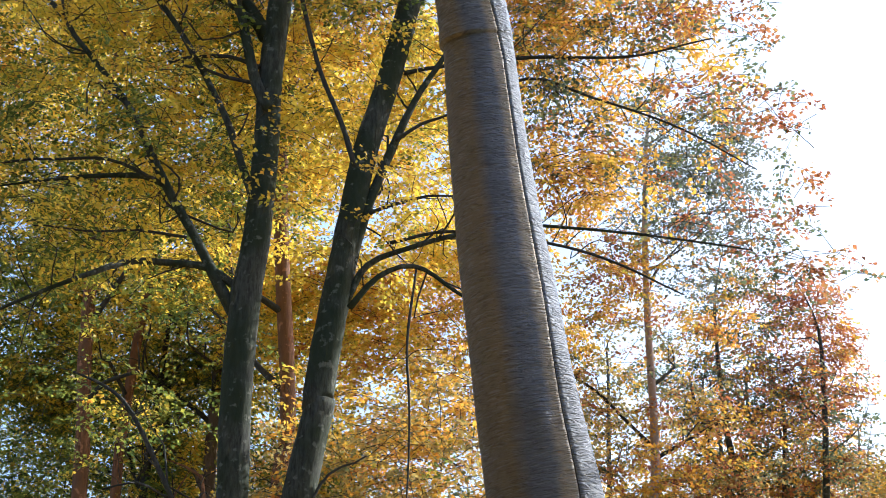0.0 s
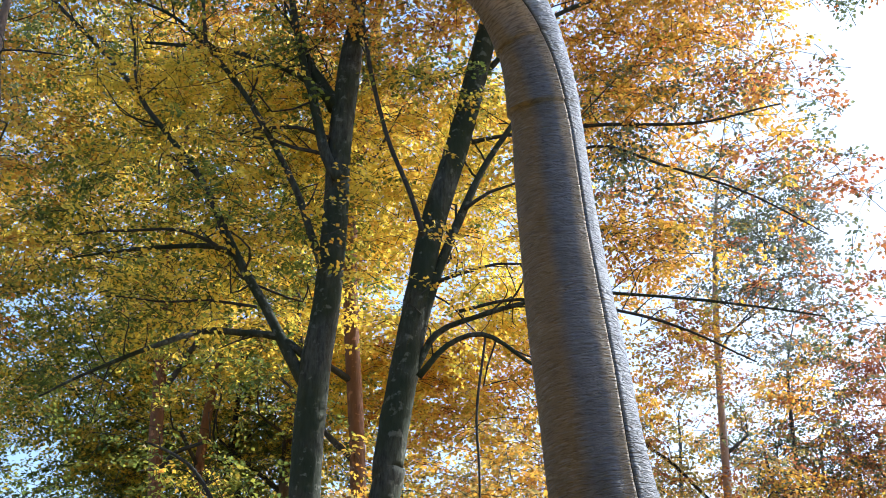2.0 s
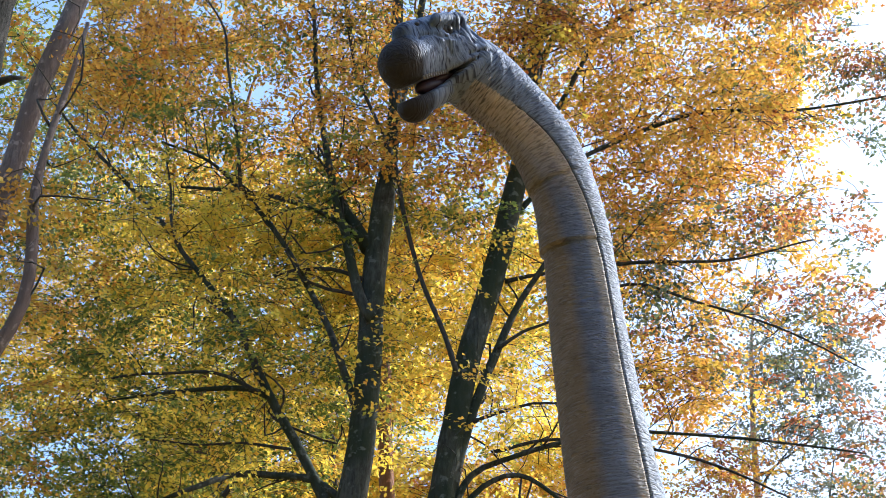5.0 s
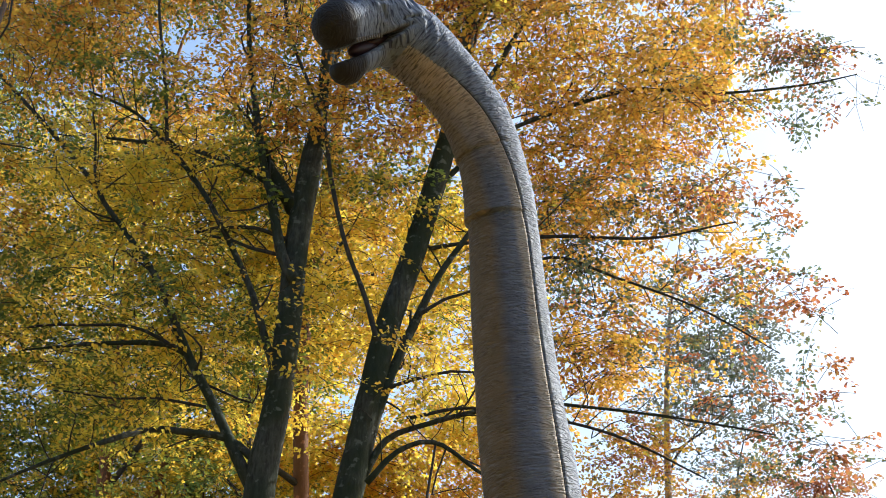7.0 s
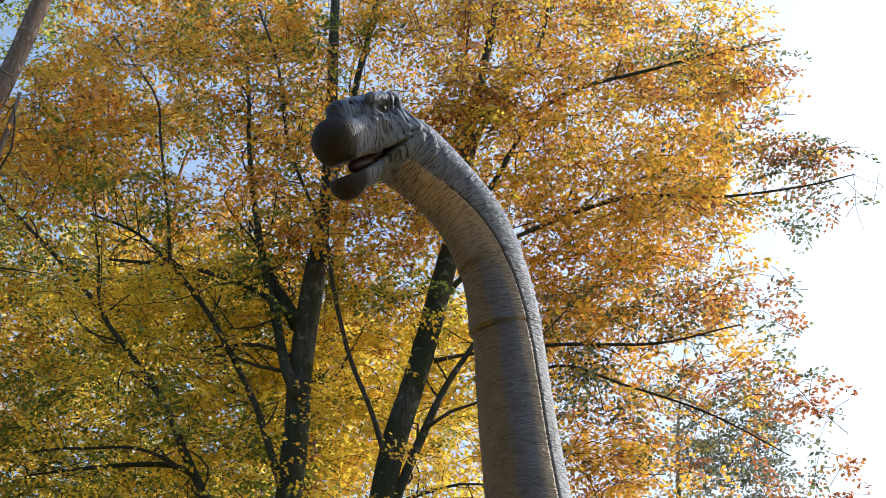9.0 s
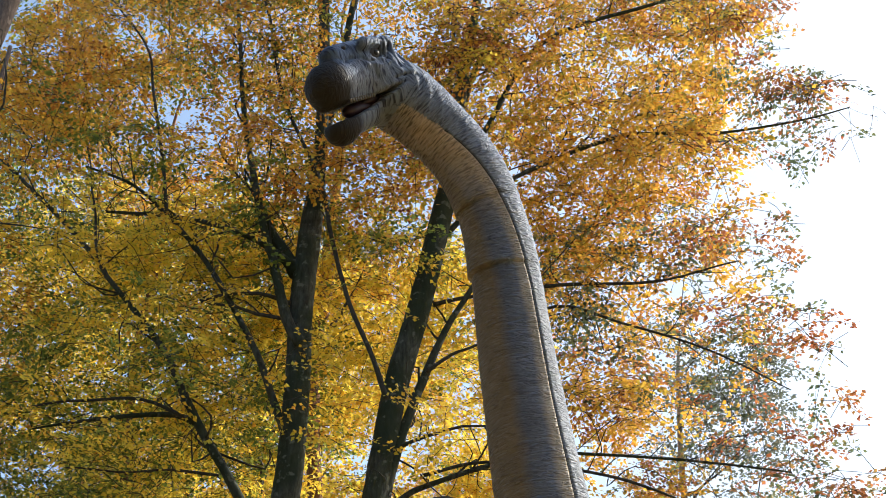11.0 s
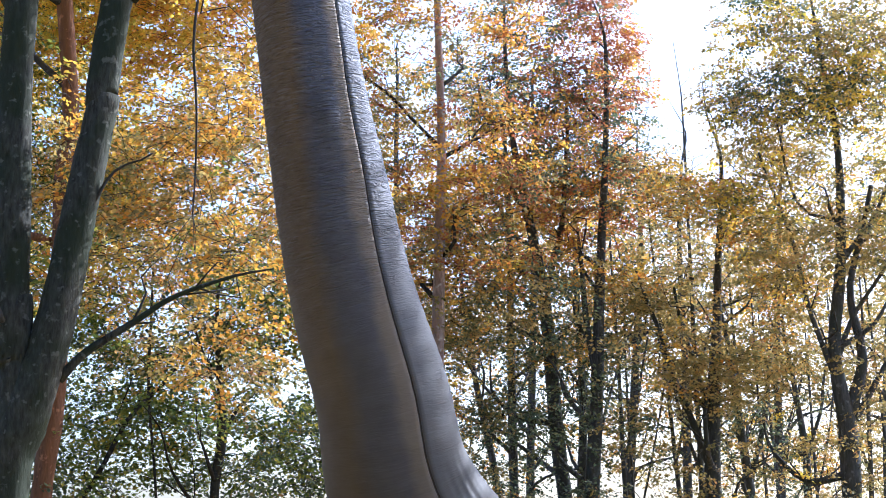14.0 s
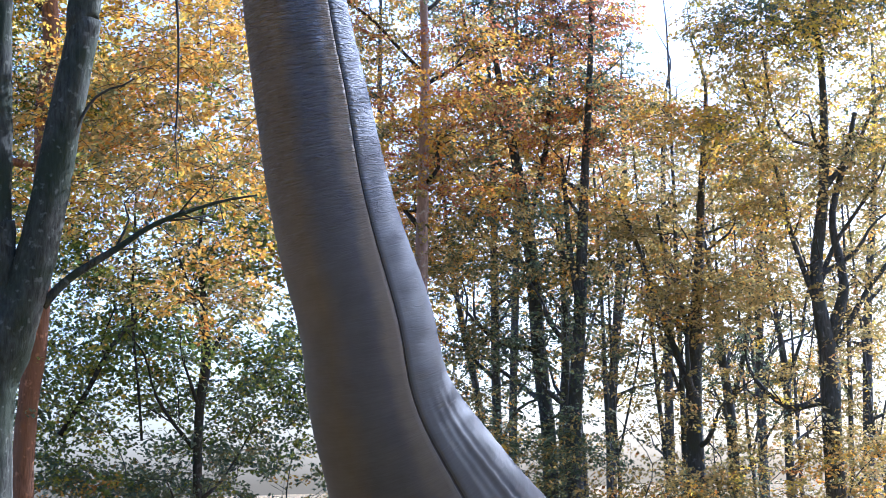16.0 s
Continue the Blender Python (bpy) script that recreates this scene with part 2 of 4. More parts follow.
def spline(points, step):
    """Evenly walked Catmull-Rom curve through rows of numbers."""
    p = np.array(points, float)
    if len(p) == 2:
        p = np.array([p[0], (p[0] + p[1]) / 2, p[1]])
    q = np.vstack([2 * p[0] - p[1], p, 2 * p[-1] - p[-2]])
    out = []
    for i in range(1, len(q) - 2):
        n = max(2, int(np.linalg.norm(q[i + 1, :3] - q[i, :3]) / step))
        for t in np.arange(n) / n:
            out.append(0.5 * (2 * q[i] + (q[i + 1] - q[i - 1]) * t + (2 * q[i - 1] - 5 * q[i] + 4 * q[i + 1] - q[i + 2]) * t * t + (3 * q[i] - q[i - 1] - 3 * q[i + 1] + q[i + 2]) * t ** 3))
    out.append(q[-2])
    return np.array(out)


def tube(points, sides=10, step=0.25, rough=0.06, wander=0.0):
    """A tapered, slightly knobbly limb; rows of x, y, z, radius."""
    c = spline(points, step)
    c[:, 3] = np.maximum(c[:, 3], 0.004)
    if wander:
        k = np.linspace(0, 1, len(c))
        for ax in (0, 1, 2):
            c[:, ax] += wander * np.sin(k * rng.uniform(5, 14) + rng.uniform(0, 6)) * k * (1 - 0.4 * k)
    tan = np.gradient(c[:, :3], axis=0)
    tan /= np.linalg.norm(tan, axis=1)[:, None] + 1e-9
    ref = np.tile([0.0, 1.0, 0.0], (len(c), 1))
    ref[np.abs(tan[:, 1]) > 0.9] = (1, 0, 0)
    u = np.cross(tan, ref)
    u /= np.linalg.norm(u, axis=1)[:, None]
    v = np.cross(tan, u)
    ang = np.arange(sides) / sides * 2 * np.pi
    lump = 1 + rough * (np.sin(3 * ang[None, :] + np.arange(len(c))[:, None] * 0.35 + rng.uniform(0, 6)) + 0.7 * rng.standard_normal((len(c), sides)))
    ring = c[:, None, :3] + (c[:, 3, None] * lump)[..., None] * (np.cos(ang)[None, :, None] * u[:, None] + np.sin(ang)[None, :, None] * v[:, None])
    verts = ring.reshape(-1, 3)
    faces = []
    for i in range(len(c) - 1):
        for j in range(sides):
            k = (j + 1) % sides
            faces.append((i * sides + j, i * sides + k, (i + 1) * sides + k, (i + 1) * sides + j))
    faces.append(tuple(range(sides))[::-1])
    faces.append(tuple(range((len(c) - 1) * sides, len(c) * sides)))
    return verts, faces


def empty(name, at=(0, 0, 0)):
    ob = new(name)
    ob.location = at
    return ob


def limb(tree, name, points, mat, sides=10, step=0.25, rough=0.06, wander=0.0):
    base = np.array(tree.location)
    p = np.array(points, float)
    p[:, :3] -= base
    v, f = tube(p, sides, step, rough, wander)
    return mesh_object(name, v, f, [mat], tree)


def twig_mass(tree, carriers, mat, per_metre=2.2, reach=(0.4, 1.3), name="twig_tangle", lift=0.25):
    """Small side branches along limbs, too many to count: one mesh."""
    base = np.array(tree.location)
    vv, ff = [], []
    for pts in carriers:
        c = spline(pts, 0.2)
        run = np.linalg.norm(np.diff(c[:, :3], axis=0), axis=1).sum()
        for _ in range(int(run * per_metre)):
            k = rng.integers(int(len(c) * 0.15), len(c))
            go = rng.normal(0, 1, 3) + (0, 0, lift)
            go += 1.0 * (c[min(k + 1, len(c) - 1), :3] - c[max(k - 1, 0), :3]) / 0.4
            go /= np.linalg.norm(go)
            size = rng.uniform(*reach)
            r = min(0.45 * c[k, 3], 0.014 * size + 0.004)
            bend = rng.normal(0, 0.16, (3, 3)) * size
            p = [(*c[k, :3], r), (*(c[k, :3] + go * size * 0.35 + bend[0]), r * 0.75), (*(c[k, :3] + go * size * 0.7 + bend[1]), r * 0.5), (*(c[k, :3] + go * size + bend[2] - (0, 0, 0.1 * size)), 0.003)]
            q = np.array(p)
            q[:, :3] -= base
            v, f = tube(q, 4, 0.25, 0.02)
            n = len(vv)
            vv.extend(v.tolist())
            ff.extend([tuple(n + i for i in face) for face in f])
    if vv:
        tagged(mesh_object(name, vv, ff, [mat], tree), kind="stuff")


def sprout(trunk, count, reach):
    """Limbs that rise from a straight stem."""
    c = spline(trunk, 0.3)
    out = []
    for i in range(count):
        k = int(len(c) * (0.35 + 0.6 * (i + rng.random()) / count))
        k = min(k, len(c) - 2)
        az = rng.uniform(0, 2 * np.pi)
        size = rng.uniform(*reach) * (1.15 - 0.6 * k / len(c))
        r = 0.5 * c[k, 3]
        d = np.array((math.cos(az), math.sin(az), rng.uniform(0.5, 1.4)))
        d /= np.linalg.norm(d)
        o = c[k, :3]
        b = rng.normal(0, 0.1, (2, 3)) * size
        out.append([(*o, r), (*(o + d * size * 0.4 + b[0]), r * 0.65), (*(o + d * size * 0.75 + b[1] + (0, 0, 0.05 * size)), r * 0.4), (*(o + d * size + (0, 0, 0.12 * size)), 0.006)])
    return out


def value_noise(p, scale, seed):
    """Smooth noise in 0..1 at rows of places."""
    q = p * scale + 1000.0
    i = np.floor(q).astype(np.int64)
    w = q - i
    w = w * w * (3 - 2 * w)
    total = np.zeros(len(p))
    for dx in (0, 1):
        for dy in (0, 1):
            for dz in (0, 1):
                h = (i[:, 0] + dx) * 374761393 + (i[:, 1] + dy) * 668265263 + (i[:, 2] + dz) * 2147483647 + seed * 1274126177
                h = (h ^ (h >> 13)) * 1274126177
                h = ((h ^ (h >> 16)) & 0xFFFF) / 65535.0
                total += h * (w[:, 0] if dx else 1 - w[:, 0]) * (w[:, 1] if dy else 1 - w[:, 1]) * (w[:, 2] if dz else 1 - w[:, 2])
    return total


def sprays_in(lobe, cover, leaf, gap, seed):
    """Starts of leafy twigs in one part of a crown, thinned into clumps and gaps; cover: layers of leaf across it."""
    x, y, z, rx, ry, rz = lobe
    n = int(4 * rx * rz * cover / (30 * leaf * leaf * 0.17))
    pts = np.zeros((0, 3))
    while len(pts) < n:
        p = rng.uniform(-1.12, 1.12, (4 * n + 50, 3))
        edge = (np.abs(p) ** 3.5).sum(1)
        world_p = p * (rx, ry, rz) + (x, y, z)
        ragged = value_noise(world_p, 0.8, seed + 5)
        clump = value_noise(world_p * (1, 1, 1.7), 0.75, seed) + 0.55 * value_noise(world_p * (1, 1, 2.8), 1.5, seed + 1) + 0.35 * value_noise(world_p * (1, 1, 2.8), 3.2, seed + 2)
        keep = (edge < 0.5 + 1.1 * ragged) & (clump > 0.97 + gap * rng.uniform(-0.30, 0.30, len(p)) + 0.3 * (gap - 0.4))
        pts = np.vstack([pts, world_p[keep]])
    return pts[:n]


def leafage(tree, pts, mat, leaf=0.07, label="", droop=0.15, twigs=True, twig_mat=None):
    """Flat leafy sprays at rows of places: one mesh of leaves and one of thin twigs."""
    base = np.array(tree.location)
    n, per = len(pts), 30
    az = rng.uniform(0, 2 * np.pi, n)
    d = np.stack([np.cos(az), np.sin(az), rng.normal(-droop, 0.22, n)], 1)
    d /= np.linalg.norm(d, axis=1)[:, None]
    up = np.stack([rng.normal(0, 0.22, n), rng.normal(0, 0.22, n), np.ones(n)], 1)
    side = np.cross(up, d)
    side /= np.linalg.norm(side, axis=1)[:, None]
    nor = np.cross(d, side)
    length = rng.uniform(5, 10, n) * leaf
    k = (np.arange(per) + 0.5) / per
    sgn = np.where(np.arange(per) % 2, 1.0, -1.0)
    reach = rng.uniform(0.1, 1.0, (n, per)) * (1 - 0.6 * k) * 2.6 * leaf
    at = pts[:, None] + d[:, None] * (k * 1.0)[None, :, None] * length[:, None, None] + side[:, None] * (sgn * reach)[..., None]
    at += rng.normal(0, 0.38 * leaf, (n, per, 3))
    at[..., 2] -= (k ** 2)[None] * length[:, None] * 0.25
    axis = d[:, None] * rng.uniform(0.2, 1.0, (n, per, 1)) + side[:, None] * (sgn[None, :, None] * rng.uniform(0.3, 1.1, (n, per, 1)))
    axis[..., 2] += rng.normal(-0.25, 0.35, (n, per))
    axis /= np.linalg.norm(axis, axis=2)[..., None]
    flat = nor[:, None] + rng.normal(0, 0.55, (n, per, 3))
    wide = np.cross(flat, axis)
    wide /= np.linalg.norm(wide, axis=2)[..., None] + 1e-9
    flat = np.cross(axis, wide)
    size = leaf * rng.uniform(0.65, 1.25, (n, per, 1))
    a, w, h = axis * size, wide * size * 0.34, flat * size * 0.10
    quad = np.stack([at - a * 0.45, at + w + h - a * 0.05, at + a * 0.55, at - w + h - a * 0.05], 2).reshape(-1, 3) - base
    total = n * per
    me = bpy.data.meshes.new("foliage")
    me.vertices.add(total * 4)
    me.vertices.foreach_set("co", quad.astype(np.float32).ravel())
    me.loops.add(total * 4)
    me.loops.foreach_set("vertex_index", np.arange(total * 4, dtype=np.int32))
    me.polygons.add(total)
    me.polygons.foreach_set("loop_start", np.arange(0, total * 4, 4, dtype=np.int32))
    me.materials.append(mat)
    me.update(calc_edges=True)
    ob = new("foliage", me)
    ob.parent = tree
    tagged(ob, label=label, kind="stuff")
    if not twigs:
        return
    # thin three-sided stems that carry the sprays
    keep = slice(None, None, 3 if leaf > 0.085 else 1)
    pts, d, side, nor, length = pts[keep], d[keep], side[keep], nor[keep], length[keep]
    n = len(pts)
    ks = np.array([-0.5, 0.0, 0.5, 1.0])
    mid = pts[:, None] + d[:, None] * ks[None, :, None] * length[:, None, None]
    mid[..., 2] -= (np.maximum(ks, 0) ** 2)[None] * length[:, None] * 0.25 + (ks < 0)[None] * length[:, None] * 0.2
    rad = np.array([0.075, 0.065, 0.045, 0.02]) * leaf
    tri = np.arange(3) / 3 * 2 * np.pi
    ring = mid[:, :, None] + rad[None, :, None, None] * (np.cos(tri)[None, None, :, None] * side[:, None, None] + np.sin(tri)[None, None, :, None] * nor[:, None, None])
    v = ring.reshape(-1, 3) - base
    idx = []
    for i in range(3):
        for j in range(3):
            m = (j + 1) % 3
            idx.append([i * 3 + j, i * 3 + m, (i + 1) * 3 + m, (i + 1) * 3 + j])
    f = (np.array(idx)[None] + (np.arange(n) * 12)[:, None, None]).reshape(-1, 4)
    ob = mesh_object("twig_tangle", v.tolist(), f.tolist(), [twig_mat or DARK_BARK], tree)
    tagged(ob, kind="stuff")


def crown(tree, lobes, leaf=0.07, twig_mat=None, dense=1.0):
    """Foliage of one tree: rows of lobe, cover, gappiness and a mix of leaf kinds."""
    bins = {}
    for i, (lobe, cover, gap, kinds) in enumerate(lobes):
        pts = sprays_in(lobe, cover * dense, leaf, gap, 11 + i)
        names = [k for k, _ in kinds]
        odds = np.cumsum([o for _, o in kinds])
        pick = value_noise(pts, 0.45, 91 + i) * 0.75 + rng.random(len(pts)) * 0.4 - 0.07
        which = np.searchsorted(odds, np.clip(pick, 0, 0.999) * odds[-1])
        for j, name in enumerate(names):
            bins.setdefault(name, []).append(pts[which == j])
    for name, groups in bins.items():
        pts = np.vstack(groups)
        if len(pts):
            leafage(tree, pts, LEAF[name], leaf, twig_mat=twig_mat)


# ---- ground ----
def ground_height(x, y):
    """A bank on which the camera stands, falling to the hollow where statue and trees stand."""
    k = np.clip((np.asarray(y, float) - 2.0) / 6.0, 0, 1)
    return -4.0 * k * k * (3 - 2 * k) + 0.06 * np.sin(np.asarray(x) * 0.7) * np.cos(np.asarray(y) * 0.6)


def build_ground():
    xs = np.sign(np.linspace(-1, 1, 81)) * np.abs(np.linspace(-1, 1, 81)) ** 3 * 900
    ys = xs + 12
    gx, gy = np.meshgrid(xs, ys)
    gz = ground_height(gx, gy)
    v = np.stack([gx, gy, gz], -1).reshape(-1, 3)
    f = [(j * 81 + i, j * 81 + i + 1, (j + 1) * 81 + i + 1, (j + 1) * 81 + i) for j in range(80) for i in range(80)]
    ob = mesh_object("ground", v.tolist(), f, [LITTER])
    tagged(ob, "forest floor covered in brown fallen leaves", "ground", kind="structure")


build_ground()


def down(points, lean=0.0, grow=1.25):
    """The same limb carried on to the ground below its first point."""
    x, y, z, r = points[0]
    g = float(ground_height(x, y)) - 0.15
    return [(x + lean, y, g, r * grow * 1.25), (x + lean * 0.6, y, g + 0.35 * (z - g), r * grow)] + list(points)


# ---- the statue ----
HEADING = Vector((-math.cos(radians(40)), -math.sin(radians(40)), 0))
NECK = [(2.024, 12.15, 0.662, 0.999), (1.785, 11.95, 1.12, 0.851), (1.555, 11.75, 1.565, 0.71), (1.332, 11.6, 2.001, 0.59), (1.208, 11.5, 2.343, 0.539), (1.171, 11.45, 2.685, 0.518), (1.054, 11.4, 3.114, 0.5), (0.925, 11.35, 3.544, 0.479), (0.834, 11.3, 3.973, 0.457), (0.764, 11.25, 4.403, 0.44), (0.677, 11.2, 4.832, 0.414), (0.597, 11.14, 5.38, 0.386), (0.51, 11.1, 6.025, 0.371), (0.419, 11.05, 6.741, 0.337), (0.344, 11, 7.486, 0.312), (0.293, 10.95, 8.073, 0.293), (0.248, 10.88, 8.403, 0.285), (0.126, 10.8, 8.844, 0.284), (-0.038, 10.7, 9.155, 0.288), (-0.26, 10.6, 9.395, 0.29), (-0.461, 10.5, 9.551, 0.305), (-0.603, 10.42, 9.657, 0.3), (-0.728, 10.36, 9.704, 0.27), (-0.809, 10.33, 9.709, 0.206)]


def build_statue():
    verts, faces, slots, uvs = [], [], [], []

    def loft(rings, us, vs, slot, cap=True):
        """Closed rings of equal size into a skin; us: places round, vs: lengths."""
        base, n = len(verts), len(rings[0])
        for r in rings:
            verts.extend([tuple(p) for p in r])
        for i in range(len(rings) - 1):
            for j in range(n):
                k = (j + 1) % n
                faces.append((base + i * n + j, base + i * n + k, base + (i + 1) * n + k, base + (i + 1) * n + j))
                u0, u1 = us[j], us[k] if k else us[-1] + (us[-1] - us[-2])
                uvs.extend([(u0, vs[i]), (u1, vs[i]), (u1, vs[i + 1]), (u0, vs[i + 1])])
                slots.append(slot(i, j) if callable(slot) else slot)
        if cap:
            for i in (0, len(rings) - 1):
                loop = [base + i * n + j for j in range(n)]
                faces.append(tuple(loop[::-1] if i == 0 else loop))
                uvs.extend([(us[j], vs[i]) for j in range(n)])
                slots.append(slot if not callable(slot) else slot(max(i - 1, 0), 8))

    # neck
    c = spline(NECK, 0.035)
    kernel = np.hanning(27) / np.hanning(27).sum()
    c = np.stack([np.convolve(np.concatenate([2 * c[0, k] - c[13:0:-1, k], c[:, k], 2 * c[-1, k] - c[-2:-15:-1, k]]), kernel, "valid") for k in range(4)], 1)
    near = [int(np.argmin(np.linalg.norm(c[:, :3] - np.array(p[:3]), axis=1))) for p in RINGMARKS]
    rows = np.sort(np.concatenate([np.arange(len(c)), [k - 0.35 for k in near], [k - 0.7 for k in near]]))
    c = np.stack([np.interp(rows, np.arange(len(c)), c[:, k]) for k in range(4)], 1)
    pos = c[:, :3]
    tan = np.gradient(pos, axis=0)
    tan /= np.linalg.norm(tan, axis=1)[:, None]
    length = np.concatenate([[0], np.cumsum(np.linalg.norm(np.diff(pos, axis=0), axis=1))])
    frac = length / length[-1]
    seam = np.interp(frac, [0, 0.2, 0.35, 0.55, 0.76, 0.82, 0.88, 0.94, 1.0], [112, 109, 103, 90, 92, 104, 122, 140, 150])
    rel = np.concatenate([[0, 0.8, 1.5, 2.4, 5.5], np.linspace(9, 300, 76), np.linspace(302, 351, 40), [354.5, 357.6, 358.5, 359.2]])
    dip = np.interp(rel, [0, 0.8, 1.5, 2.4, 5.5, 9, 351, 354.5, 357.6, 358.5, 359.2, 360], [0.016, 0.013, 0.003, -0.004, -0.003, 0, 0, -0.003, -0.004, 0.002, 0.011, 0.016])
    left = np.cross((0, 0, 1.0), np.array(HEADING))
    mark = [int(np.argmin(np.linalg.norm(pos - np.array(p[:3]), axis=1))) for p in RINGMARKS]
    dent = length[int(np.argmin(np.linalg.norm(pos - np.array(DENT[0][:3]), axis=1)))]
    rings, us, turns = [], None, []
    for i in range(len(c)):
        dorsal = np.cross(left, tan[i])
        dorsal /= np.linalg.norm(dorsal)
        dorsal = -dorsal if dorsal @ np.array(HEADING) > 0 and abs(tan[i][2]) > 0.3 else dorsal
        lat = np.cross(tan[i], dorsal)
        lat = lat if lat @ left > 0 else -lat
        turns.append((dorsal, lat))
        ang = np.radians(seam[i] + rel)
        r = c[i, 3]
        # folds, a slack bulge and the lip of the upper sleeve
        wob = 0.006 * np.sin(ang * 3 + frac[i] * 23) + 0.005 * np.sin(ang * 5 - frac[i] * 61) + 0.0035 * np.sin(frac[i] * 460 + 2.2 * np.sin(ang * 2.0) + 1.1 * np.sin(frac[i] * 71))
        rr = r * (1 + wob) - dip * (0.6 + 0.6 * r)
        belly = np.clip(-np.cos(ang), 0, 1)
        back = np.clip(np.cos(ang), 0, 1)
        fold = np.clip(1 - frac[i] / 0.2, 0, 1)
        off = np.where(rel > 180, rel - 360, rel)
        rr = rr - fold * 0.05 * (0.5 + 0.3 * np.sin(off * 0.72 + 1.5 * np.sin(frac[i] * 30)) + 0.3 * np.sin(off * 0.41 - 3.0 * frac[i] * 9)) * np.exp(-((off + 24) / 13) ** 2)
        rr = rr + 0.03 * np.exp(-((off - 27) / 9) ** 2 - ((length[i] - dent) / 0.16) ** 2) - 0.012 * np.exp(-((off - 40) / 8) ** 2 - ((length[i] - dent + 0.1) / 0.2) ** 2)
        for m, depth in zip(mark, (0.036, 0.014)):
            d = length[i] - length[m]
            if 0 <= d < 0.5:
                rr = rr + depth * (1 - d / 0.5) * (0.2 + 0.8 * belly)
            elif -0.05 <= d < 0:
                rr = rr - 0.010 * (0.2 + 0.8 * belly)
        rings.append(pos[i] + rr[:, None] * (np.cos(ang)[:, None] * dorsal + np.sin(ang)[:, None] * lat))
    us = rel / 360 * 1.0

    def neck_slot(i, j):
        if j in (0, len(rel) - 1):
            return 5
        return 0

    stop = int(np.searchsorted(length, length[-1] - 0.2))
    loft(rings[:stop], us, length, neck_slot)

    # head: local axes forward, left, up
    yaw, drop, cant = radians(43.8), radians(29.3), radians(-10)
    fwd = np.array((-math.cos(yaw) * math.cos(drop), -math.sin(yaw) * math.cos(drop), -math.sin(drop)))
    lft = np.cross((0, 0, 1.0), fwd)
    lft /= np.linalg.norm(lft)
    lft = lft * math.cos(cant) + np.cross(fwd, lft) * math.sin(cant)
    upw = np.cross(fwd, lft)
    org = np.array((-0.744, 10.40, 9.753))

    def place(s, y, h):
        return org + 1.12 * (s * fwd + y * lft + h * upw)

    # the head as one blended form: distances to rounded forms, joined softly, then skinned
    step = 0.014
    gs, gy, gh = np.arange(-1.00, 0.98, step), np.arange(-0.56, 0.5601, step), np.arange(-1.00, 0.50, step)
    S, Y, Hh = np.meshgrid(gs, gy, gh, indexing="ij")
    Ya = np.sqrt(Y * Y + 1e-5)

    def blob(cs, cy, ch, rs, ry, rh):
        k = np.sqrt(((S - cs) / rs) ** 2 + ((Ya - cy) / ry) ** 2 + ((Hh - ch) / rh) ** 2)
        return (k - 1) * min(rs, ry, rh)

    def rod(a, b, ra, rb, flat=1.0, twin=True):
        a, b = np.array(a), np.array(b)
        ab = b - a
        d = np.stack([S - a[0], ((Ya if twin else Y) - a[1]) / flat, Hh - a[2]], -1)
        abf = ab / (1, flat, 1)
        t = np.clip((d @ abf) / (abf @ abf), 0, 1)
        return np.linalg.norm(d - t[..., None] * abf, axis=-1) - (ra + (rb - ra) * t)

    def join(p, q, k):
        h = np.clip(0.5 + 0.5 * (q - p) / k, 0, 1)
        return q * (1 - h) + p * h - k * h * (1 - h)

    def cut(p, q, k):
        return -join(-p, q, k)

    axes = np.stack([fwd, lft, upw])
    picks = np.linspace(np.searchsorted(length, length[-1] - 0.95), np.searchsorted(length, length[-1] - 0.30), 7).astype(int)
    spots = [axes @ (pos[k] - org) / 1.12 for k in picks]
    swell = np.linspace(0.93, 1.05, 7) * c[picks, 3] / 1.12
    form = rod(spots[0], spots[1], swell[0], swell[1], twin=False)
    for k in range(1, 6):
        form = join(form, rod(spots[k], spots[k + 1], swell[k], swell[k + 1], twin=False), 0.02)
    form = join(form, rod(spots[6], (0.02, 0, 0.03), swell[6], 0.24, twin=False), 0.06)
    form = join(form, blob(0.08, 0, 0.10, 0.24, 0.235, 0.235), 0.08)
    form = join(form, rod((0.28, 0, 0.045), (0.555, 0, -0.02), 0.195, 0.192, 1.03), 0.12)
    form = join(form, rod((0.14, 0, 0.225), (0.45, 0, 0.205), 0.13, 0.10, 1.15), 0.035)
    form = join(form, rod((0.00, 0.185, 0.262), (0.27, 0.178, 0.272), 0.05, 0.046), 0.035)
    form = join(form, rod((0.06, 0.21, 0.105), (0.28, 0.19, 0.095), 0.034, 0.03), 0.03)
    form = join(form, blob(0.03, 0.15, -0.10, 0.14, 0.10, 0.12), 0.08)
    jaw = rod((0.06, 0, -0.17), (0.52, 0, -0.335), 0.125, 0.10, 1.25)
    jaw = join(jaw, blob(0.56, 0, -0.355, 0.12, 0.13, 0.115), 0.06)
    form = join(form, jaw, 0.05)
    # the half-open mouth, its corner curving up under the eye
    upper = np.interp(S, [0.0, 0.10, 0.25, 0.45, 0.66, 0.80, 0.95], [-0.045, -0.085, -0.135, -0.165, -0.195, -0.205, -0.18])
    lower = np.interp(S, [0.0, 0.10, 0.25, 0.45, 0.66, 0.80, 0.95], [-0.050, -0.104, -0.200, -0.270, -0.305, -0.315, -0.60])
    wedge = np.maximum(np.maximum(Hh - upper, lower - Hh), 0.06 - S) * 0.9
    form = cut(form, wedge, 0.018)
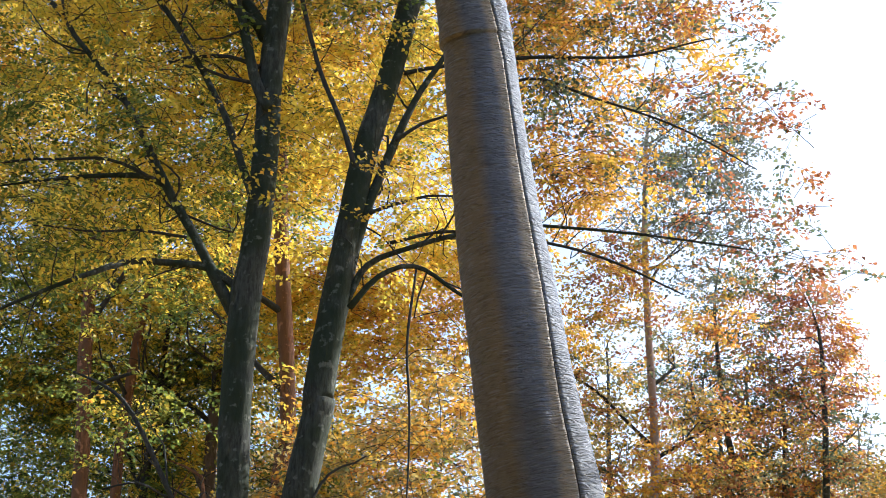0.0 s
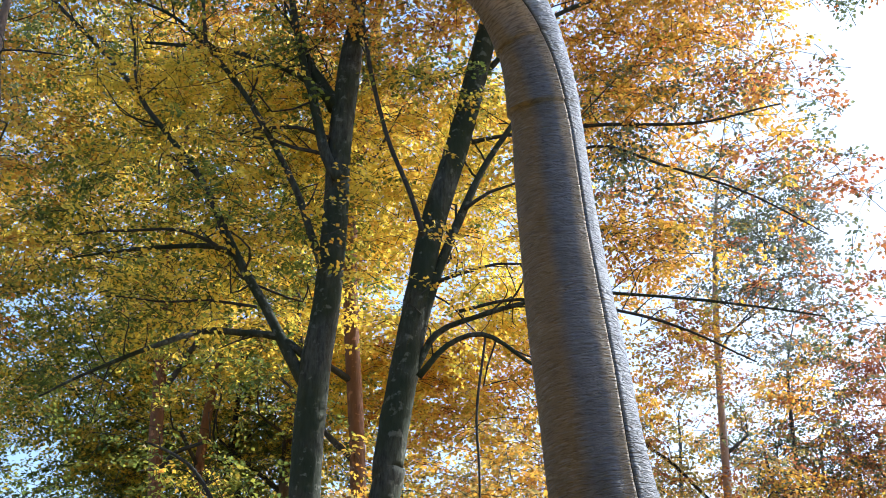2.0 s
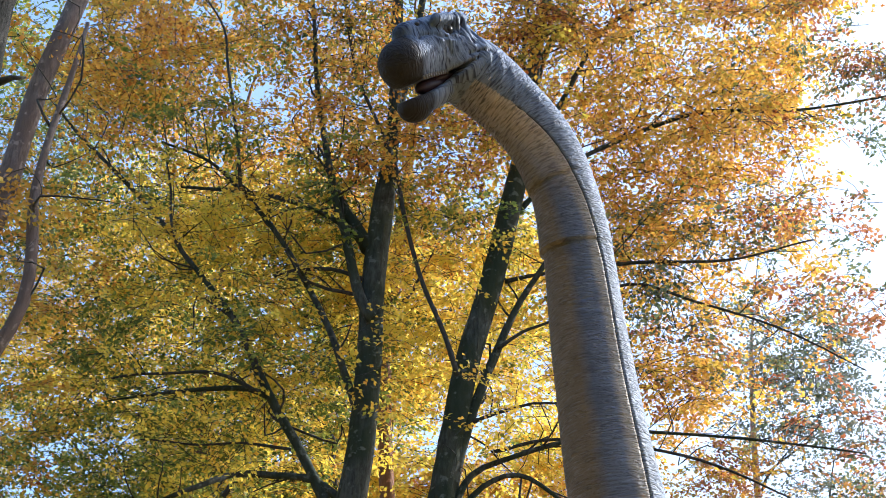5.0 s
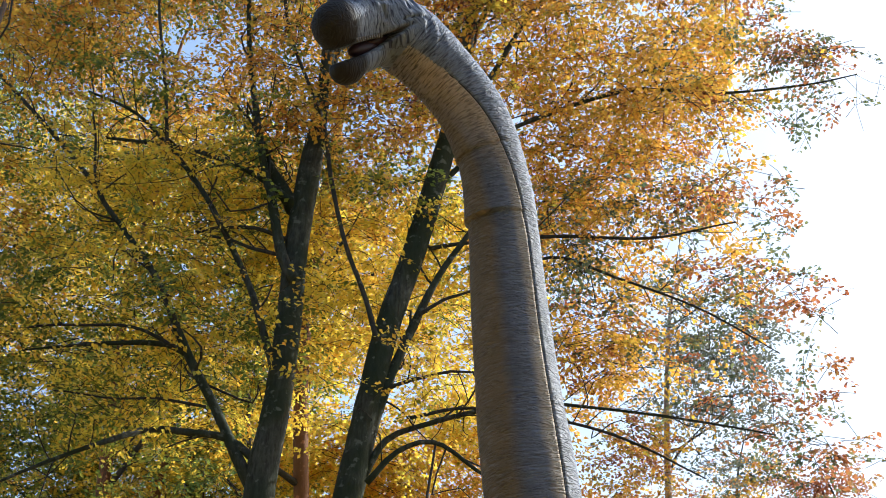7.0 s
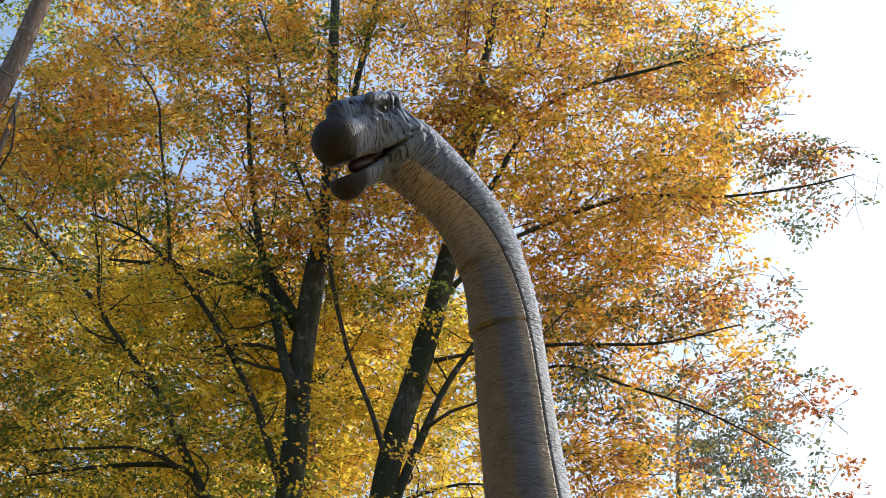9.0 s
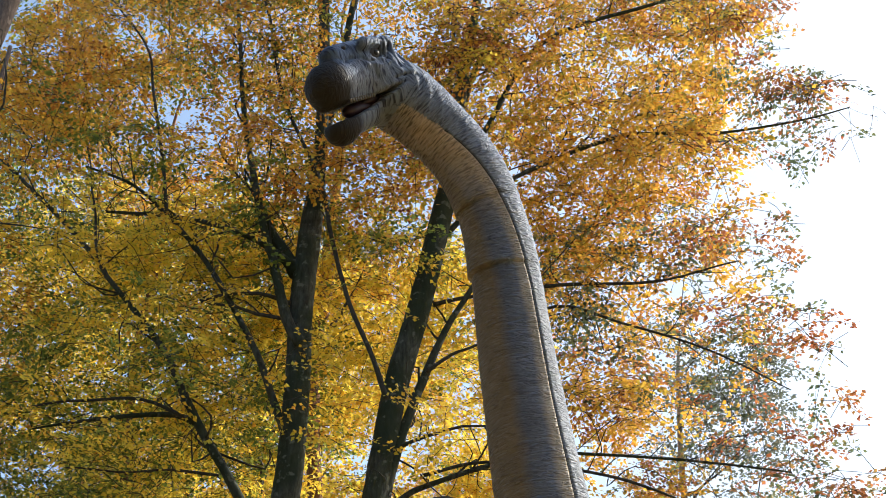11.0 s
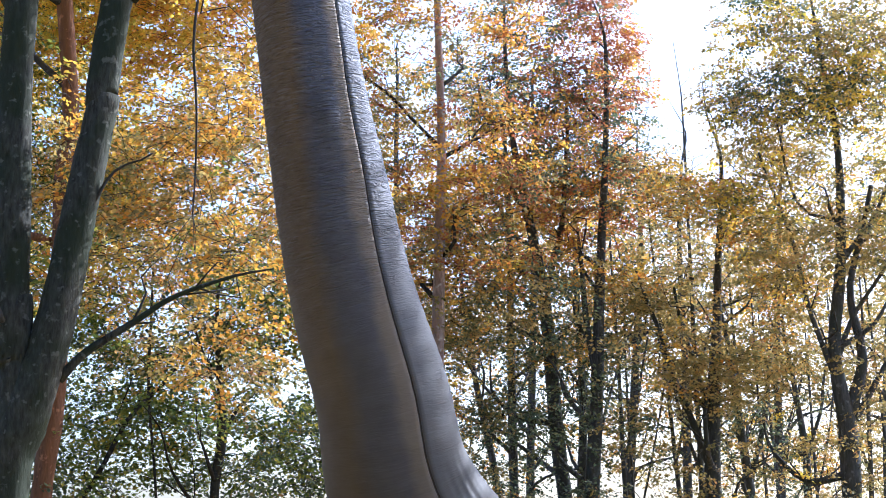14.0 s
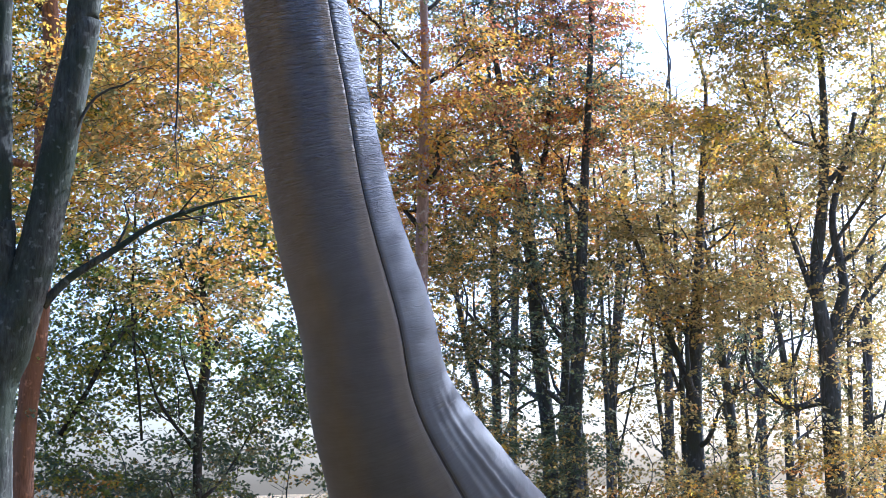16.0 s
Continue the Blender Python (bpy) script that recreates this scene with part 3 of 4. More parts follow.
    form = form - 0.010 * np.exp(-(np.maximum(upper + 0.025 - Hh, Hh - upper - 0.025) / 0.02).clip(0) ** 2) * (S > 0.15)
    form = cut(form, blob(0.165, 0.245, 0.185, 0.10, 0.085, 0.055), 0.015)
    form = cut(form, blob(0.40, 0.112, 0.262, 0.030, 0.05, 0.024), 0.010)
    # creases: round the nasal arch and down the cheek, behind the eye, off the corner of the mouth
    for line in (((0.47, 0.13), (0.38, 0.165), (0.30, 0.15), (0.255, 0.08), (0.235, -0.02)), ((0.06, 0.29), (0.02, 0.18), (0.04, 0.04)), ((-0.02, 0.27), (-0.06, 0.14), (-0.03, 0.02)), ((0.12, -0.05), (0.04, -0.03), (-0.03, -0.05)), ((0.25, 0.12), (0.15, 0.10), (0.09, 0.13))):
        d = np.full(S.shape, 9.0)
        for (a0, h0), (a1, h1) in zip(line, line[1:]):
            k = np.clip(((S - a0) * (a1 - a0) + (Hh - h0) * (h1 - h0)) / ((a1 - a0) ** 2 + (h1 - h0) ** 2), 0, 1)
            d = np.minimum(d, np.hypot(S - a0 - k * (a1 - a0), Hh - h0 - k * (h1 - h0)))
        form = form + 0.022 * np.exp(-(d / 0.013) ** 2) * (Ya > 0.07)
    # slack skin folds behind the mouth and round the eye
    form = form + 0.010 * np.sin(S * 62 + Hh * 25) * np.exp(-((S - 0.02) / 0.12) ** 2) * (Ya > 0.08) + 0.007 * np.sin(np.hypot(S - 0.165, Hh - 0.195) * 190) * np.exp(-(np.hypot(S - 0.165, Hh - 0.195) / 0.14) ** 2) * (Ya > 0.1)

    def skin_of(f, shift):
        """Quads round the zero level, one corner in each crossed cell."""
        inside = f < 0
        shape = np.array(f.shape) - 1
        total, count = np.zeros((*shape, 3)), np.zeros(shape)
        corner = [(a, b, c) for a in (0, 1) for b in (0, 1) for c in (0, 1)]
        for p in corner:
            for ax in range(3):
                if p[ax]:
                    continue
                q = list(p)
                q[ax] = 1
                fa = f[p[0]:p[0] + shape[0], p[1]:p[1] + shape[1], p[2]:p[2] + shape[2]]
                fb = f[q[0]:q[0] + shape[0], q[1]:q[1] + shape[1], q[2]:q[2] + shape[2]]
                hit = (fa < 0) != (fb < 0)
                t = np.where(hit, fa / np.where(hit, fa - fb, 1), 0)
                for k in range(3):
                    total[..., k] += hit * (p[k] + (t if k == ax else 0))
                count += hit
        cells = np.argwhere(count > 0)
        index = -np.ones(shape, dtype=np.int64)
        index[tuple(cells.T)] = np.arange(len(cells))
        local = (cells + total[tuple(cells.T)] / count[tuple(cells.T)][:, None]) * step + (gs[0], gy[0], gh[0])
        quads = []
        for ax in range(3):
            u, v = (ax + 1) % 3, (ax + 2) % 3
            lo = [slice(1, -1)] * 3
            lo[ax] = slice(0, -1)
            hi = list(lo)
            hi[ax] = slice(1, None)
            a, b = inside[tuple(lo)], inside[tuple(hi)]
            for flip in (False, True):
                e = np.argwhere((a & ~b) if not flip else (~a & b))
                base = e + 1
                base[:, ax] -= 1
                du, dv = np.eye(3, dtype=int)[u], np.eye(3, dtype=int)[v]
                ring = [index[tuple((base - du * x - dv * y).T)] for x, y in ((0, 0), (1, 0), (1, 1), (0, 1))]
                quads.append(np.stack(ring if not flip else ring[::-1], 1))
        return local, np.vstack(quads)

    local, quads = skin_of(form, 0)
    first = len(verts)
    verts.extend([tuple(p) for p in org + 1.12 * (local @ axes)])
    around = 0.72 + 0.42 * np.arctan2(np.abs(local[:, 1]), local[:, 2]) / np.pi
    along = 100 + local[:, 0] + np.where(local[:, 2] < -0.25, 0.10, 0.0)
    for q in quads:
        faces.append(tuple(int(first + k) for k in q))
        # behind the jaw the paint of the neck runs on
        middle = np.mean([verts[first + k] for k in q], axis=0)
        m = int(np.argmin(((pos - middle) ** 2).sum(1)))
        if m < stop - 3:
            turn = []
            for k in q:
                d = np.array(verts[first + k]) - pos[m]
                turn.append(((math.degrees(math.atan2(d @ turns[m][1], d @ turns[m][0])) - seam[m]) % 360) / 360)
            turn = [t - 1 if max(turn) - min(turn) > 0.5 and t > 0.5 else t for t in turn]
            uvs.extend([(t, length[m] + (np.array(verts[first + k]) - pos[m]) @ tan[m]) for t, k in zip(turn, q)])
        else:
            uvs.extend([(around[k], along[k]) for k in q])
        slots.append(0)
    for cs, ch, rs, rh, wide in ((0.27, -0.19, 0.22, 0.07, 0.085), (0.20, -0.15, 0.16, 0.05, 0.12)):
        ph = np.linspace(0.03, np.pi - 0.03, 16)
        rr = [np.array([place(cs + rs * math.cos(p), wide * math.sin(p) * math.cos(q), ch - 0.14 * rs * math.cos(p) + rh * math.sin(p) * math.sin(q)) for q in np.linspace(0, 2 * np.pi, 20, endpoint=False)]) for p in ph]
        loft(rr, np.arange(20) / 20, ph, 2)
    # eyes under a heavy brow, each socket filled dark as its shade, and nostrils on the nasal arch
    for sgn in (1, -1):
        for (cs, cy, ch), (rs, ry, rh), slot in (((0.165, 0.180 * sgn, 0.188), (0.030, 0.028, 0.026), 3), ((0.165, 0.160 * sgn, 0.19), (0.066, 0.036, 0.050), 1)):
            ph = np.linspace(0.02, np.pi - 0.02, 12)
            rr = [np.array([place(cs + rs * math.cos(p), cy + ry * math.sin(p) * math.cos(q), ch + rh * math.sin(p) * math.sin(q)) for q in np.linspace(0, 2 * np.pi, 20, endpoint=False)]) for p in ph]
            loft(rr, 0.6 + 0.3 * np.arange(20) / 20, 100 + ph * 0.1, slot)
        ph = np.linspace(0.02, np.pi - 0.02, 8)
        loft([np.array([place(0.40 + 0.02 * math.cos(p), (0.088 + 0.02 * math.sin(p) * math.cos(q)) * sgn, 0.26 + 0.018 * math.sin(p) * math.sin(q)) for q in np.linspace(0, 2 * np.pi, 12, endpoint=False)]) for p in ph], np.arange(12) / 12, ph, 3)
        # small peg teeth along the upper lip
        for k in range(11):
            s0 = 0.27 + 0.028 * k
            w = np.interp(s0, [0.28, 0.52, 0.66, 0.8], [0.155, 0.165, 0.17, 0.13]) * sgn
            h0 = np.interp(s0, [0.28, 0.52, 0.66, 0.8], [-0.14, -0.172, -0.193, -0.203])
            rr = [np.array([place(s0 + q * math.cos(z), w + q * math.sin(z), h0 - d) for z in np.linspace(0, 2 * np.pi, 6, endpoint=False)]) for q, d in ((0.008, -0.02), (0.008, 0.002), (0.003, 0.014))]
            loft(rr, np.arange(6) / 6, [0, 0.1, 0.2], 4)

    # trunk of the body, sloping back from the shoulders, tail and four legs down to the ground
    b0 = pos[0]
    back = -np.array(HEADING)

    def simple(points, sides=28):
        v, f = tube(points, sides, 0.15, 0.008)
        base = len(verts)
        verts.extend([tuple(p) for p in v])
        for q in f:
            faces.append(tuple(base + k for k in q))
            uvs.extend([(0.1, 0.3 * k) for k in range(len(q))])
            slots.append(0)

    def body_at(s, h, r):
        p = b0 + back * s
        return (p[0], p[1], b0[2] + h, r)

    simple([body_at(0.0, -1.1, 0.5), body_at(0.5, -1.2, 0.9), body_at(1.4, -1.3, 1.25), body_at(2.8, -1.5, 1.3), body_at(4.2, -1.7, 1.0), body_at(5.6, -1.9, 0.6), body_at(7.8, -2.1, 0.32), body_at(10.2, -2.0, 0.12), body_at(11.6, -1.8, 0.05)], 36)
    for s, side_sign in ((0.5, 1), (0.5, -1), (3.4, 1), (3.4, -1)):
        p = b0 + back * s + left * 0.72 * side_sign
        g = float(ground_height(p[0], p[1]))
        simple([(p[0], p[1], b0[2] - 1.3, 0.46), (p[0], p[1], (b0[2] - 1.3 + g) / 2, 0.33), (p[0], p[1], g + 0.3, 0.3), (p[0], p[1], g - 0.03, 0.37)], 20)

    ob = mesh_object("dinosaur_statue", verts, faces, [SKIN, SOCKET_SHADE, MOUTH, EYEBALL, TOOTH, SEAM], slots=slots, uvs=uvs)
    tagged(ob, "life-size long-necked dinosaur statue in grey and tan wrinkled rubber skin", "statue")


DENT = [(0.744, 11.25, 4.888, 0.436)]
RINGMARKS = [(0.293, 10.95, 8.111, 0.293), (0.169, 10.82, 8.71, 0.285)]
build_statue()

# ---- the twin-stemmed beech behind the neck ----
beech = empty("beech_tree", (-2.6, 19.0, -4.0))
tagged(beech, "tall twin-stemmed beech tree with yellow and orange autumn leaves", "tree", "trees of the wood")
STEM_A = [(-2.647, 19, 3.193, 0.207), (-2.618, 19, 4.87, 0.192), (-2.696, 19, 4.092, 0.217), (-2.688, 19, 5.662, 0.208), (-2.712, 19, 7.385, 0.206), (-2.667, 19, 8.916, 0.21), (-2.551, 19, 9.852, 0.19), (-2.489, 19, 11.407, 0.18), (-2.478, 19, 12.225, 0.174), (-2.425, 19, 13.258, 0.173), (-2.366, 19, 13.889, 0.162), (-2.282, 19, 14.922, 0.113), (-2.24, 19, 16.462, 0.099), (-2.289, 19, 18.494, 0.085), (-2.306, 19, 20.859, 0.06)]
STEM_B = [(-2.70, 19, 2.37, 0.272), (-2.50, 19, 3.397, 0.290), (-2.205, 19, 4.373, 0.251), (-1.913, 19, 5.873, 0.22), (-1.613, 19, 7.492, 0.201), (-1.658, 19, 7.462, 0.204), (-1.46, 19, 8.847, 0.198), (-1.29, 19, 10.011, 0.179), (-1.081, 19, 11.184, 0.175), (-0.84, 19, 12.087, 0.17), (-0.592, 19, 13.068, 0.164), (-0.546, 19, 13.321, 0.167), (-0.362, 19, 14.215, 0.153), (-0.189, 19, 15.042, 0.13), (-0.048, 19, 16.465, 0.099), (0.281, 19, 18.344, 0.065), (0.59, 19, 20.392, 0.039)]
limb(beech, "trunk", down(STEM_A[:1], 0.0) + STEM_A[1:], BEECH_BARK, 20, 0.12, 0.03)
limb(beech, "trunk", down(STEM_B[:1], grow=1.05) + STEM_B[1:], BEECH_BARK, 20, 0.12, 0.03)
BOUGHS = [
    [(-2.774, 19, 8.685, 0.099), (-3.096, 19, 9.257, 0.077), (-3.402, 19, 9.842, 0.066), (-3.844, 19, 10.613, 0.063), (-4.316, 18.8, 11.571, 0.052), (-4.679, 18.8, 12.113, 0.044), (-5.32, 18.8, 12.947, 0.037), (-5.489, 18.8, 13.237, 0.038), (-6.238, 18.8, 14.119, 0.034), (-7.167, 18.8, 15.105, 0.026), (-7.613, 18.8, 15.671, 0.018)],
    [(-5.46, 18.7, 13.175, 0.021), (-5.617, 18.7, 14.233, 0.017), (-5.81, 18.7, 15.189, 0.009)],
    [(-2.74, 19, 9.051, 0.065), (-3.18, 19, 9.381, 0.054), (-3.724, 19, 9.464, 0.05), (-4.264, 19, 9.489, 0.046), (-4.66, 18.5, 9.096, 0.037), (-5.162, 18.5, 8.895, 0.03), (-5.8, 18.5, 8.617, 0.022), (-6.215, 18.5, 8.381, 0.011)],
    [(-3.844, 19, 10.613, 0.051), (-4.171, 19, 10.77, 0.043), (-4.762, 19, 10.77, 0.035), (-5.585, 19, 10.718, 0.024), (-6.164, 19, 10.613, 0.012)],
    [(-4.006, 18.8, 10.622, 0.031), (-4.293, 18.8, 10.795, 0.027), (-4.656, 18.8, 10.926, 0.024), (-5.364, 18.8, 10.952, 0.02), (-6.141, 18.8, 10.882, 0.016)],
    [(-2.48, 19, 10.011, 0.062), (-2.797, 19, 10.875, 0.055), (-3.124, 19, 11.768, 0.048), (-3.726, 19, 12.973, 0.041), (-4.198, 19, 13.659, 0.038), (-4.561, 19, 14.099, 0.034), (-5.112, 19, 14.674, 0.026), (-5.861, 19, 15.025, 0.018)],
    [(-4.513, 18.8, 13.968, 0.03), (-4.65, 18.8, 14.887, 0.026), (-4.906, 18.8, 16.326, 0.023), (-5.127, 18.8, 17.265, 0.018), (-5.913, 18.8, 18.528, 0.014)],
    [(-2.434, 18.8, 11.705, 0.095), (-2.636, 18.8, 12.113, 0.08), (-2.805, 18.8, 12.759, 0.073), (-2.911, 18.8, 13.23, 0.065), (-3.007, 18.8, 13.487, 0.059), (-3.227, 18.8, 14.51, 0.052), (-3.464, 18.8, 16.03, 0.04), (-3.676, 18.8, 17.906, 0.028)],
    [(-2.55, 19, 13.005, 0.125), (-2.775, 19, 13.405, 0.101), (-3.053, 19, 13.916, 0.068), (-3.315, 19, 14.861, 0.039)],
    [(-2.625, 18.9, 13.094, 0.075), (-3.193, 18.9, 13.557, 0.046), (-4.159, 18.9, 13.947, 0.034), (-5.479, 18.9, 14.153, 0.022)],
    [(-2.65, 18.9, 12.169, 0.032), (-3.265, 18.9, 12.353, 0.024), (-3.926, 18.9, 12.557, 0.016)],
    [(-2.623, 18.9, 12.446, 0.036), (-2.954, 18.9, 12.585, 0.032), (-3.445, 18.9, 12.65, 0.024), (-3.923, 18.9, 12.52, 0.016)],
    [(-1.207, 18.6, 10.723, 0.043), (-1.403, 18.6, 11.376, 0.035), (-1.745, 18.6, 12.273, 0.032), (-2.024, 18.6, 13.39, 0.033), (-2.208, 18.6, 14.331, 0.03), (-2.826, 18.6, 15.958, 0.026), (-3.126, 18.6, 17.704, 0.023), (-3.515, 18.6, 18.962, 0.019)],
    [(-1.433, 19, 8.685, 0.099), (-1.191, 19, 9.757, 0.085), (-0.973, 19, 10.483, 0.071), (-0.669, 19, 11.318, 0.06), (-0.355, 19, 12.041, 0.048), (0.049, 19, 12.737, 0.037), (0.113, 19, 13.102, 0.025), (0.618, 19, 14.277, 0.017)],
    [(-1.309, 19, 8.888, 0.061), (-1.03, 19, 9.423, 0.046), (-0.494, 19, 9.673, 0.039), (0.163, 19, 9.884, 0.035), (0.902, 19, 10.028, 0.031), (1.678, 19, 9.986, 0.023), (2.837, 19, 9.859, 0.019), (4.214, 19, 9.631, 0.012)],
    [(-1.248, 18.8, 8.731, 0.049), (-0.864, 18.8, 9.176, 0.038), (-0.411, 18.8, 9.324, 0.034), (0.196, 18.8, 8.973, 0.026), (0.72, 18.8, 8.611, 0.015)],
    [(-0.666, 18.9, 11.267, 0.032), (-0.311, 18.9, 11.534, 0.024), (0.128, 18.9, 11.714, 0.02), (1.178, 18.9, 12.261, 0.024), (2.134, 18.9, 11.941, 0.02), (3.309, 18.9, 11.489, 0.016), (4.369, 18.9, 10.826, 0.008)],
    [(-1.04, 18.9, 10.137, 0.031), (-0.498, 18.9, 10.35, 0.023), (0.125, 18.9, 10.436, 0.016)],
    [(-0.561, 19, 12.41, 0.037), (-0.033, 19, 12.522, 0.028), (1.11, 19, 12.652, 0.029), (2.58, 19, 12.69, 0.02), (3.906, 19, 12.973, 0.012)],
    [(-0.727, 19, 9.757, 0.027), (0.124, 19, 9.926, 0.023), (1.439, 19, 9.741, 0.023), (2.429, 19, 9.423, 0.019), (3.249, 19, 9.01, 0.011)],
    [(-0.365, 19.2, 14.348, 0.06), (0.327, 19.2, 15.704, 0.044), (1.302, 19.2, 17.369, 0.037), (3.194, 19.2, 18.131, 0.028), (5.191, 19.2, 18.669, 0.014)],
    [(-0.505, 19.1, 13.48, 0.05), (0.28, 19.1, 14.358, 0.039), (1.205, 19.1, 14.892, 0.035), (2.489, 19.1, 15.367, 0.031), (3.78, 19.1, 15.361, 0.022), (5.176, 19.1, 15.565, 0.017), (5.978, 19.1, 15.776, 0.009)],
    [(-0.221, 19.3, 15.148, 0.053), (0.088, 19.3, 16.693, 0.046), (0.481, 19.3, 17.495, 0.037), (1.194, 19.3, 18.808, 0.029), (1.47, 19.3, 20.359, 0.02)],
    [(-0.172, 19, 15.041, 0.039), (-0.227, 19, 16.474, 0.031), (-0.104, 19, 17.877, 0.023), (-0.014, 19, 19.634, 0.019)],
    [(-2.329, 19.2, 14.956, 0.062), (-2.052, 19.2, 16.608, 0.059), (-1.863, 19.2, 18.024, 0.056), (-1.666, 19.2, 19.143, 0.048), (-1.483, 19.2, 20.728, 0.03)],
    [(-2.106, 19, 3.864, 0.063), (-1.772, 19, 4.211, 0.052), (-1.227, 19, 4.561, 0.042), (-0.674, 19, 4.917, 0.032), (0.03, 19, 5.169, 0.021), (0.528, 19, 5.241, 0.011)],
    [(-2.74, 18.6, 4.522, 0.041), (-2.935, 18.6, 5.082, 0.035), (-3.362, 18.6, 6.083, 0.032), (-3.982, 18.6, 7.188, 0.029), (-4.357, 18.6, 7.563, 0.022), (-4.796, 18.6, 7.789, 0.014)],
    [(-3.381, 18.7, 6.108, 0.018), (-3.882, 18.7, 6.328, 0.014), (-4.296, 18.7, 6.257, 0.011)],
    [(-0.359, 18.8, 9.294, 0.015), (-0.465, 18.8, 8.256, 0.019), (-0.437, 18.8, 7.324, 0.015), (-0.486, 18.8, 5.9, 0.011)],
    [(-1.724, 18.9, 6.055, 0.025), (-1.453, 18.9, 6.496, 0.018), (-0.964, 18.9, 6.722, 0.011)],
    [(-3.5, 18.9, 9.798, 0.023), (-4.124, 18.9, 9.899, 0.019), (-4.663, 18.9, 9.883, 0.015), (-5.599, 18.9, 9.967, 0.012)],
]
for pts in BOUGHS:
    limb(beech, "limb", pts, DARK_BARK if pts[0][3] < 0.045 else BEECH_BARK, 8, 0.15, 0.05, 0.03)
twig_mass(beech, BOUGHS, DARK_BARK, 2.6)
GOLD, GREEN = [("gold", 0.64), ("green", 0.36)], [("green", 0.6), ("gold", 0.4)]
ORANGE, BRONZE = [("orange", 0.70), ("rust", 0.08), ("gold", 0.08), ("green", 0.14)], [("orange", 0.74), ("green", 0.26)]
crown(beech, [
    ((-4.89, 20.5, 13.41, 2.68, 1.6, 2.95), 0.75, 0.5, GREEN),
    ((-4.91, 21, 19.32, 3.14, 1.8, 3.49), 1.0, 0.45, BRONZE),
    ((-5.21, 21.5, 13, 2.45, 1.6, 2.77), 0.7, 0.5, GOLD),
    ((-5.53, 20.5, 9.38, 2.54, 1.6, 1.89), 0.38, 0.6, GREEN),
    ((-0.84, 21, 13.56, 2.17, 1.4, 2.96), 0.36, 0.5, GOLD),
    ((1.34, 21, 19.11, 3.31, 1.8, 3.54), 0.85, 0.45, ORANGE),
    ((2.39, 20.5, 15.15, 1.71, 1.4, 1.91), 0.7, 0.5, ORANGE),
    # right-edge lobes mix in dark leaves to paint them shaded against the sky
    ((2.52, 19.5, 12.54, 1.63, 1.2, 1.33), 0.32, 0.6, [("rust", 0.4), ("dark", 0.4), ("orange", 0.2)]),
    ((4.03, 19.3, 17.36, 0.90, 1.2, 2.18), 0.3, 0.6, [("orange", 0.55), ("dark", 0.25), ("rust", 0.2)]),
    ((4.74, 19.1, 15.53, 1.30, 0.6, 0.75), 0.4, 0.5, [("dark", 0.45), ("rust", 0.35), ("orange", 0.2)]),
    ((-1.21, 21.5, 12.7, 1.62, 1.4, 2.84), 0.36, 0.5, GOLD),
    ((2, 21, 11.37, 0.74, 1.2, 1.14), 0.9, 0.4, ORANGE),
    ((2.61, 20, 12.78, 1.79, 1.4, 1.84), 0.42, 0.55, BRONZE),
    ((4.07, 19, 10.79, 1.3, 0.8, 1.3), 0.26, 0.6, [("dark", 0.55), ("rust", 0.45)]),
    ((4.86, 19, 9.51, 0.65, 0.8, 0.67), 0.35, 0.5, [("dark", 0.5), ("rust", 0.5)]),
    ((-0.77, 21.5, 6.51, 2.08, 1.5, 2.42), 0.9, 0.45, [("orange", 0.5), ("olive", 0.3), ("green", 0.2)]),
    ((-7.64, 19, 13.69, 1.24, 1.5, 4.01), 0.4, 0.6, BRONZE),
    ((-2.04, 18.4, 11.1, 1.08, 0.3, 1.57), 0.06, 0.5, GOLD),
    ((-2.3, 21, 16.2, 1.7, 1.2, 2.2), 0.45, 0.45, BRONZE),
    ((-2.55, 18.2, 16.3, 1.5, 0.5, 2.7), 0.35, 0.5, BRONZE),
    ((-0.95, 18.3, 11.9, 0.75, 0.4, 2.4), 0.12, 0.5, GOLD),
    ((-0.15, 18.2, 16.6, 1.6, 0.5, 2.9), 0.42, 0.5, ORANGE),
    ((-5.0, 18.1, 12.2, 2.3, 0.5, 3.0), 0.16, 0.55, GREEN),
    ((-5.6, 18.1, 16.5, 1.7, 0.5, 2.2), 0.25, 0.5, BRONZE),
    ((3.7, 19, 12.9, 1.4, 0.8, 1.0), 0.22, 0.6, [("dark", 0.5), ("rust", 0.3), ("olive", 0.2)]),
    ((2.7, 18.3, 16.6, 2.0, 0.5, 2.4), 0.35, 0.55, ORANGE),
], 0.080, dense=1.1)


